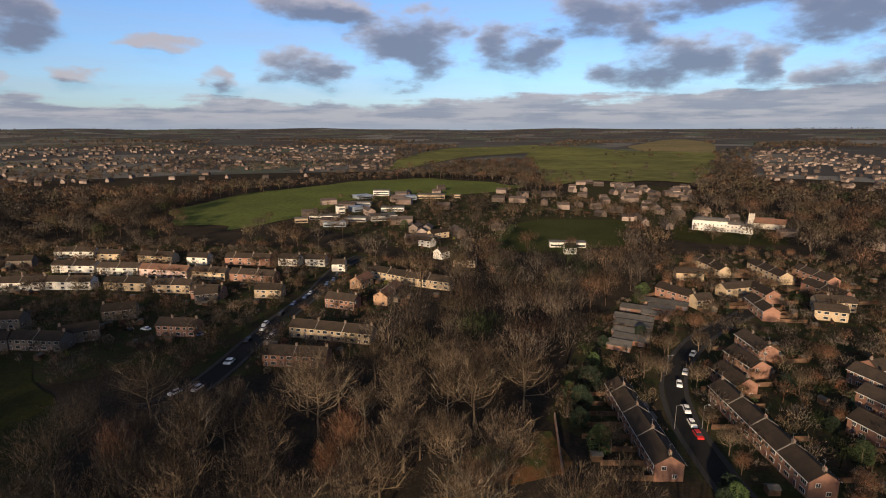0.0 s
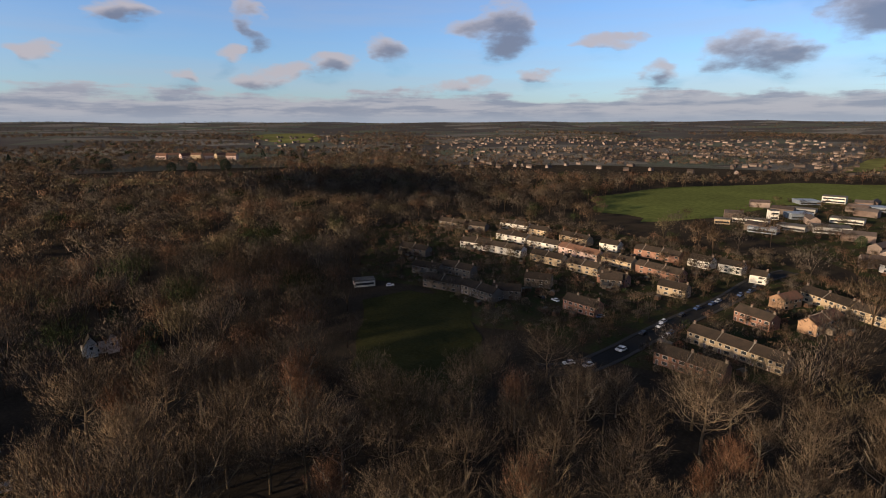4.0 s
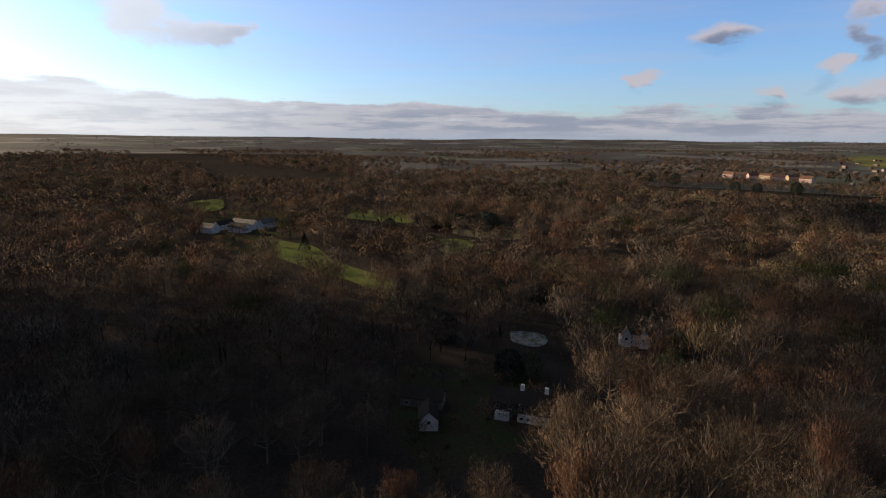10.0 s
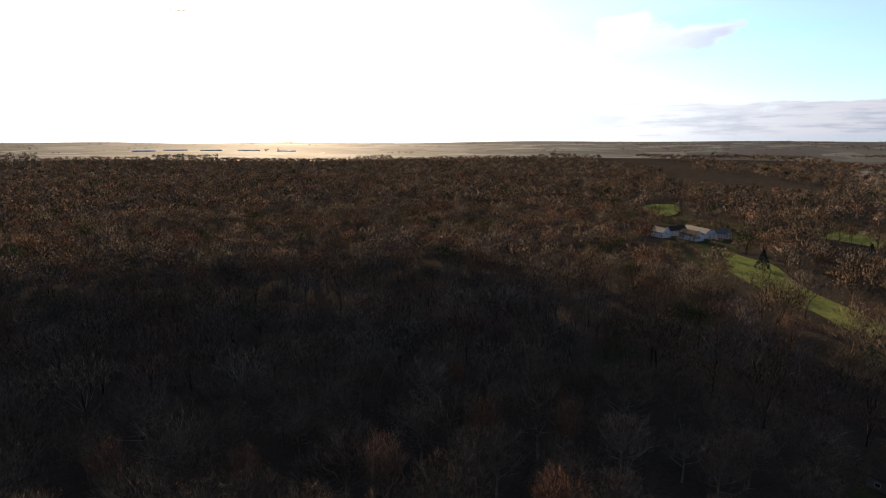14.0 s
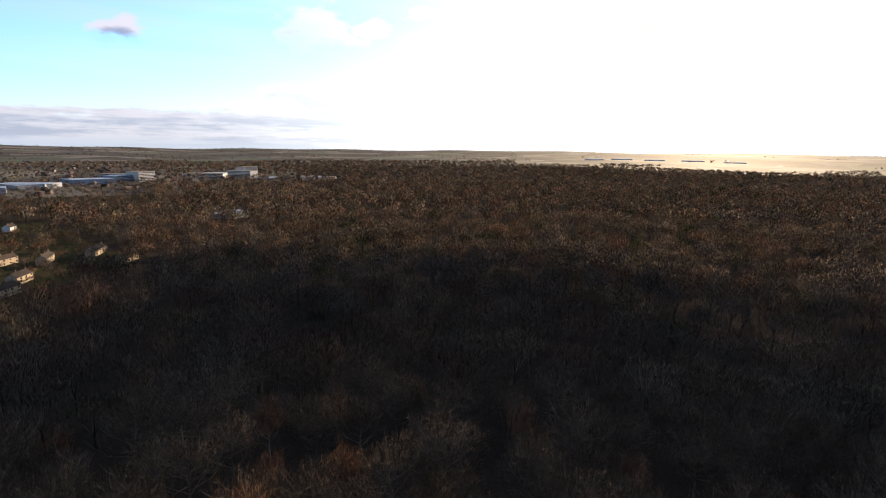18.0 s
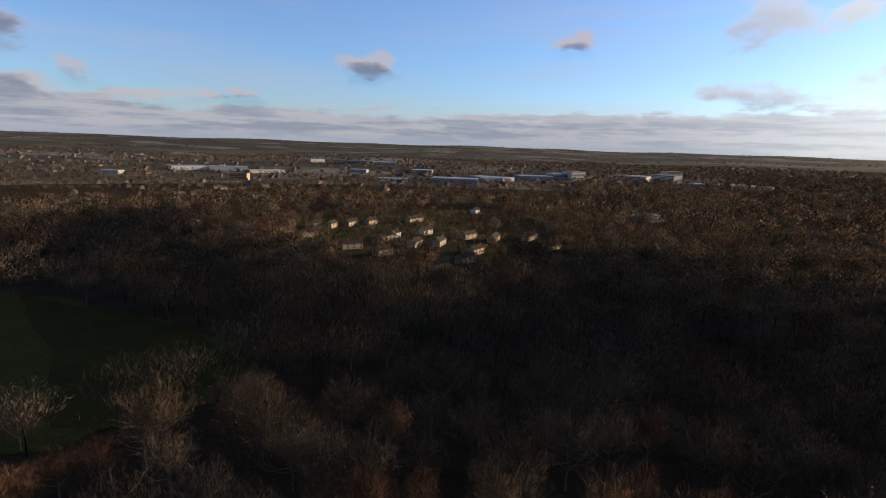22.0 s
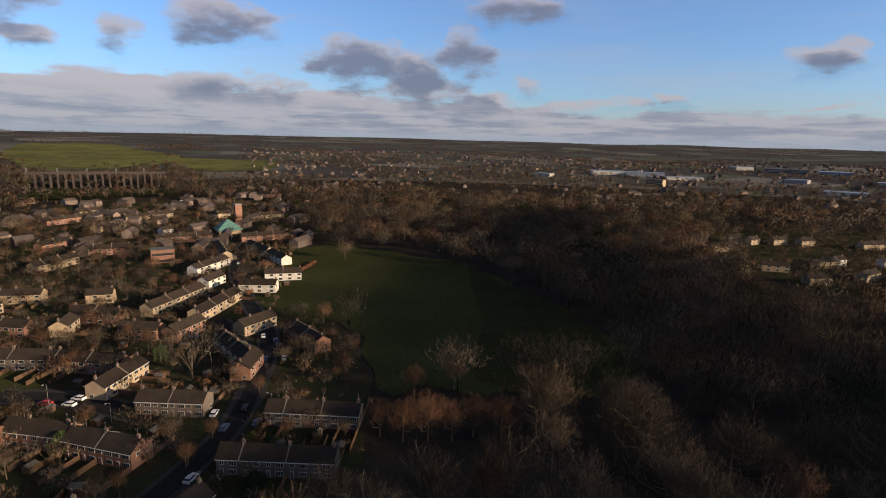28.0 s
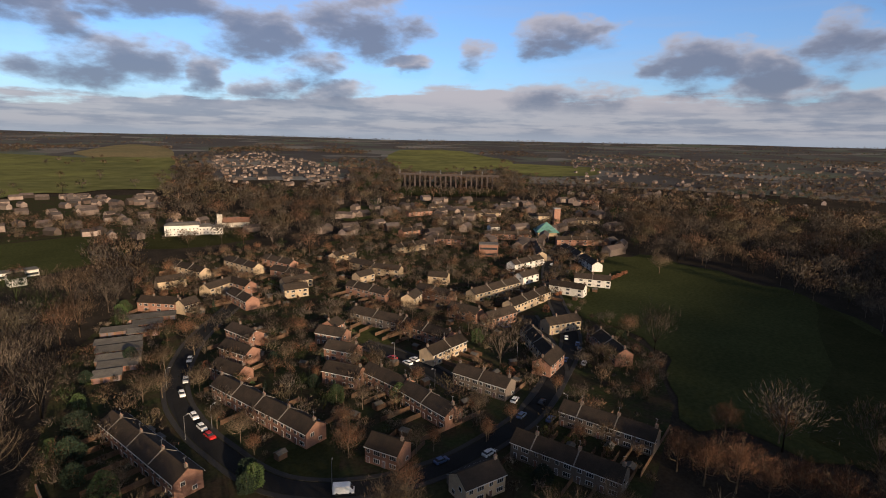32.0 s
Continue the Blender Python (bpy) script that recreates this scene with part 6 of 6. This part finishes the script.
for x, y in LAMPS:
    hd, _ = nearest_road(x, y)
    if lamp is None:
        lamp = empty("street_lamp", pose(x, y, 0.1, 0, 0, hd + 90), "grey steel street lamp with a short arm", "street lamp", "street lamps")
        s = Shape()
        s.tube((0, 0, 0), (0, 0, 7.6), 0.09, 0.05, 8, "metal")
        part("pole", s.mesh("pole"), lamp)
        s = Shape()
        s.tube((0, 0, 7.5), (1.1, 0, 7.9), 0.04, 0.035, 6, "metal")
        part("arm", s.mesh("arm"), lamp)
        s = Shape()
        s.box(0.95, 1.6, -0.14, 0.14, 7.82, 7.98, "concrete", taper=0.03)
        part("lantern", s.mesh("lantern"), lamp)
    else:
        copy_thing(lamp, pose(x, y, 0.1, 0, 0, hd + 90))

# ---- gardens: fences, sheds, extensions, hedges ----
s = Shape()
s.box(-0.9, 0.9, -0.03, 0.03, 0.1, 1.75, "timber")
PANEL = s.mesh("panel")
s = Shape()
s.box(-0.05, 0.05, -0.05, 0.05, 0, 1.85, "timber")
POST = s.mesh("post")
s = Shape()
prof = [(-1.1, 0), (1.1, 0), (1.1, 1.9), (0, 2.4), (-1.1, 1.9)]
s.hull([(-1.4, a, b) for a, b in prof][::-1], [(1.4, a, b) for a, b in prof][::-1], "timber")
SHED_WALL = s.mesh("wall")
s = Shape()
for side in (1, -1):
    lo = [(-1.55, side * 1.3, 1.8), (1.55, side * 1.3, 1.8), (1.55, 0, 2.42), (-1.55, 0, 2.42)]
    s.hull(lo, [(a, b, c + 0.08) for a, b, c in lo], "felt")
SHED_ROOF = s.mesh("roof")
s = Shape()
# the dark render carries shade in these walls' colour as well
s.box(-1.6, 1.6, -1.5, 1.5, -0.1, 2.5, "render")
EXT_WALL = s.mesh("wall")
s = Shape()
s.hull([(-1.8, -1.7, 2.45), (1.8, -1.7, 2.45), (1.8, 1.6, 3.2), (-1.8, 1.6, 3.2)], [(-1.8, -1.7, 2.55), (1.8, -1.7, 2.55), (1.8, 1.6, 3.3), (-1.8, 1.6, 3.3)], "felt")
EXT_ROOF = s.mesh("roof")
rg = random.Random(21)


def garden_fence(base, x0, y0, x1, y1, fine):
    ln = math.hypot(x1 - x0, y1 - y0)
    n = max(1, int(ln / 1.9))
    hd = math.degrees(math.atan2(y1 - y0, x1 - x0))
    f = empty("garden_fence", base @ pose(x0, y0, 0.05, 0, 0, hd), "brown timber panel fence between gardens", "fence", "garden fences")
    if fine:
        for k in range(n):
            part("panel", PANEL, f, pose(0.95 + 1.9 * k, 0, 0))
            part("post", POST, f, pose(1.9 * k, 0, 0))
    else:
        s = Shape()
        s.box(0, 1.9 * n, -0.04, 0.04, 0.0, 1.7, "timber")
        part("panel_run", s.mesh("panel_run"), f)


def clear_of_houses(x, y, gap):
    for hx, hy, hd, ln, dp in HOUSES:
        if abs(hx - x) > 60 or abs(hy - y) > 60:
            continue
        a = radians(hd)
        dx, dy = x - hx, y - hy
        if abs(dx * math.cos(a) + dy * math.sin(a)) < ln / 2 + gap and abs(-dx * math.sin(a) + dy * math.cos(a)) < dp / 2 + gap:
            return False
    return all((p - Vector((x, y))).length > w / 2 + 3.2 + gap * 0.3 for fine, w in ROADS for p in fine[::2])


shrub_spots = []
fence_left = 230
for rows, level in ((NEAR_ROWS, 2), (MID_ROWS, 1), (FAR_ROWS, 1), (WEST_ROWS, 1), (WEST_LANES, 1), (SHADE_ROWS, 0)):
    for x, y, hd, ln, lk in rows:
        base = pose(x, y, float(terr(x, y)), 0, 0, hd)
        units = max(1, round(ln / 6))
        for side in (1, -1):
            for k in range(units + 1):
                px = -ln / 2 + k * ln / units
                deep = rg.uniform(7, 13)
                far_end = base @ Vector((px, side * (4.3 + deep), 0))
                mid_end = base @ Vector((px, side * (4.3 + deep * 0.5), 0))
                if level and fence_left > 0 and rg.random() < 0.8 and clear_of_houses(far_end.x, far_end.y, 1.0) and clear_of_houses(mid_end.x, mid_end.y, 0.1):
                    fence_left -= 1
                    garden_fence(base, px, side * 3.75, px, side * (4.3 + deep), level == 2 and math.hypot(x, y) < 150)
                sx, sy = px + rg.uniform(1.8, 3.5), side * (4.3 + deep - rg.uniform(0, 3))
                w = base @ Vector((sx, sy, 0))
                if rg.random() < 0.19 and clear_of_houses(w.x, w.y, 2.0):
                    sh = empty("shed", base @ pose(sx, sy, 0.05, 0, 0, rg.choice((0, 90))), "small timber garden shed with a felt roof", "shed", "garden sheds")
                    part("wall", SHED_WALL, sh)
                    part("roof", SHED_ROOF, sh)
                elif clear_of_houses(w.x, w.y, 1.0):
                    shrub_spots.append((w.x, w.y))
                if side > 0 and k < units and rg.random() < 0.3:
                    ex = empty("extension", base @ pose(px + 3, -side * 5.1, 0, 0, 0, 0), "single-storey rear extension with a lean-to roof", "extension", "house extensions")
                    part("wall", EXT_WALL, ex)
                    part("roof", EXT_ROOF, ex)

# solar panels on one roof
sol = NEAR_ROWS[13]
pan = empty("solar_array", pose(sol[0], sol[1], 0, 0, 0, sol[2]), "dark blue solar panels on a tiled roof", "solar panels")
for i in range(4):
    for side in (-1,):
        q = Shape()
        y0, y1 = side * 0.6, side * 3.4
        z0, z1 = 7.2 - 0.6 * 0.639 + 0.22, 7.2 - 3.4 * 0.639 + 0.22
        x0 = -4.5 + 1.35 * i
        q.hull([(x0, y0, z0), (x0 + 1.2, y0, z0), (x0 + 1.2, y1, z1), (x0, y1, z1)], [(x0, y0, z0 + 0.05), (x0 + 1.2, y0, z0 + 0.05), (x0 + 1.2, y1, z1 + 0.05), (x0, y1, z1 + 0.05)], "solar")
        part("panel", q.mesh("panel"), pan)

# ---- leafy things: shrubs, evergreens, hedges ----
def leaf_clump(seed, n, rx, rz, leaf, mat, cone=0.0):
    r = np.random.RandomState(seed)
    th, u = r.uniform(0, 2 * np.pi, n), r.uniform(-0.6, 1, n)
    rad = r.uniform(0.55, 1.0, n) ** 0.5 * (1 + 0.25 * np.sin(3 * th + seed) * np.cos(4 * u))
    w = np.sqrt(np.maximum(0, 1 - u * u)) if not cone else (1 - (u + 0.6) / 1.6) * 1.05
    c = np.stack([np.cos(th) * w * rad * rx, np.sin(th) * w * rad * rx, (u + 0.6) / 1.6 * rz + rz * 0.06], 1)
    d = r.normal(0, 1, (n, 3))
    e = r.normal(0, 1, (n, 3))
    d /= np.linalg.norm(d, axis=1)[:, None]
    e /= np.linalg.norm(e, axis=1)[:, None]
    v = np.stack([c - d * leaf, c + d * leaf * 0.6 + e * leaf * 0.5, c + e * leaf], 1).reshape(-1, 3)
    return fast_mesh("foliage", v, np.arange(len(v)).reshape(-1, 3), mat)


s = Shape()
for k in range(5):
    a = 1.26 * k
    s.tube((0, 0, -0.1), (0.5 * math.cos(a), 0.5 * math.sin(a), 1.0), 0.06, 0.03, 4, "bark")
STEMS = s.mesh("stems")
s = Shape()
s.tube((0, 0, -0.3), (0.1, 0, 5), 0.32, 0.22, 7, "bark")
s.tube((0.1, 0, 5), (0, 0.1, 11), 0.22, 0.06, 6, "bark")
STEM_TALL = s.mesh("trunk")
SHRUBS = [(leaf_clump(1, 420, 1.3, 2.2, 0.22, "leaf"), "dark green garden shrub"), (leaf_clump(2, 380, 1.2, 1.8, 0.22, "leaf_gold"), "yellow-green garden shrub"), (leaf_clump(3, 420, 1.5, 2.6, 0.24, "twig"), "bare brown twiggy bush"), (leaf_clump(4, 420, 1.3, 2.4, 0.22, "hedge"), "russet-leaved bush"), (leaf_clump(5, 500, 1.0, 4.0, 0.24, "needle", 1.0), "small dark conifer")]
rs_ = random.Random(31)
rs_.shuffle(shrub_spots)
for x, y in shrub_spots[:210]:
    me, lab = rs_.choice(SHRUBS + SHRUBS[2:4])
    b = empty("shrub", Matrix.Translation((x, y, float(terr(x, y)))) @ Matrix.Rotation(rs_.uniform(0, 6), 4, "Z") @ Matrix.Scale(rs_.uniform(0.6, 1.5), 4), lab + " in a back garden", "shrub", "garden shrubs")
    part("stems", STEMS, b)
    part("foliage", me, b)
# undergrowth, hedges and small bare trees that fill the gardens
ub = np.random.RandomState(55)
ux, uy = scatter(ub, 60, 700, 6.0)
fits = np.zeros(len(ux), bool)
for zone, share in ((ZONE_ESTATE, 0.8), (ZONE_WEST, 0.95), (ZONE_COTTAGE, 0.6), (ZONE_SCHOOL, 0.3), (ZONE_VILLAGE, 0.4), (ZONE_MID, 0.5), (ZONE_CLUB, 0.3)):
    fits |= inside(zone, ux, uy) & (ub.uniform(0, 1, len(ux)) < share)
for lawn in (GREEN_ESTATE, GREEN_CORNER, FIELD_WEST, FIELD_EAST):
    fits &= ~inside(lawn, ux, uy)
ux, uy = ux[fits], uy[fits]
fits = np.array([clear_of_houses(a, b, 1.2) for a, b in zip(ux, uy)])
ux, uy = ux[fits], uy[fits]
forest("garden_undergrowth", 12, ux, uy, 80, 0.024, 0.2, 1.4, 4.4, "tangled bare bushes and hedges filling the gardens")
few = ub.uniform(0, 1, len(ux)) < 0.45
forest("garden_tree_tops", 13, ux[few], uy[few], 230, 0.0085, 0.11, 4.5, 10, "small bare garden trees")
# garden trees, small and bare
gt_ = random.Random(32)
spots = [p for p in in_zone(77, ZONE_ESTATE, 420) + in_zone(78, ZONE_WEST, 160) if clear_of_houses(*p, 2.5)]
for x, y in spots[:120]:
    plant(x, y, gt_.uniform(5, 11), gt_.choice((9, 10, 11, 9, 10, 11, 6, 8)), gt_.uniform(0, 6.28), "garden_tree")

EVERS = [(leaf_clump(11, 1500, 4.2, 11, 0.55, "needle", 1.0), "tall dark conifer"), (leaf_clump(12, 2600, 5.0, 10, 0.6, "needle"), "dark rounded yew"), (leaf_clump(13, 1500, 4.5, 10, 0.6, "leaf"), "dark green evergreen oak")]
for spots_, scale_ in ((EVERGREEN_GOLF, 1.3), (EVERGREEN_NEAR, 1.1), (EVERGREEN_HILL, 1.8), (EVERGREEN_ESTATE, 0.5), (EVERGREEN_WEST, 0.65)):
    for x, y in spots_:
        me, lab = rs_.choice(EVERS[:2] if spots_ in (EVERGREEN_GOLF, EVERGREEN_HILL) else EVERS[1:])
        broad = x < -500 and spots_ is EVERGREEN_GOLF
        if broad:
            me, lab = EVERS[1]
        k = scale_ * rs_.uniform(0.8, 1.2)
        b = empty("evergreen_tree", Matrix.Translation((x, y, float(terr(x, y)))) @ Matrix.Rotation(rs_.uniform(0, 6), 4, "Z") @ Matrix.Diagonal((k * (1.9 if broad else 1), k * (1.9 if broad else 1), k, 1)), lab + " among bare trees", "tree", "evergreen trees")
        part("trunk", STEM_TALL, b)
        part("crown", me, b)
# trees that stand out along the streets and in the gardens
for k, (x, y, tall, kind) in enumerate(STREET_TREES):
    plant(x, y, tall, kind, 0.9 * k, "garden_tree")
for x, y in GARDEN_PINES:
    b = empty("evergreen_tree", Matrix.Translation((x, y, float(terr(x, y)))) @ Matrix.Rotation(x, 4, "Z") @ Matrix.Scale(0.6, 4), "dark green evergreen between back gardens", "tree", "evergreen trees")
    part("trunk", STEM_TALL, b)
    part("crown", EVERS[2][0], b)
plant(*BIGTREE, 15, 4, 1.0)
for k, (x, y) in enumerate(BIRCH_ROW):
    plant(x, y, 12.5 + 1.5 * (k % 3), (11, 11, 9)[k % 3], 1.3 * k)


def hedge(a, b, high, wide, mat, label):
    a, b = Vector(a), Vector(b)
    ln = (b - a).length
    h = empty("hedge", pose(a.x, a.y, float(terr(a.x, a.y)), 0, 0, math.degrees(math.atan2(b.y - a.y, b.x - a.x))), label, "hedge", "hedges")
    n = int(ln * 60)
    r = np.random.RandomState(int(ln))
    c = np.stack([r.uniform(0, ln, n), r.uniform(-wide / 2, wide / 2, n), high * r.uniform(0.03, 1.0, n) ** 0.6 * (1 + 0.12 * np.sin(np.arange(n) * 0.01))], 1)
    d, e = r.normal(0, 0.3, (n, 3)), r.normal(0, 0.3, (n, 3))
    v = np.stack([c - d, c + e, c + d * 0.5 - e * 0.5], 1).reshape(-1, 3)
    part("foliage", fast_mesh("foliage", v, np.arange(len(v)).reshape(-1, 3), mat), h)


hedge(HEDGE_C, HEDGE_A, 2.0, 1.6, "hedge", "russet beech hedge along the playing field")
hedge(HEDGE_B, (301, 118), 2.0, 1.6, "hedge", "russet beech hedge along the playing field")
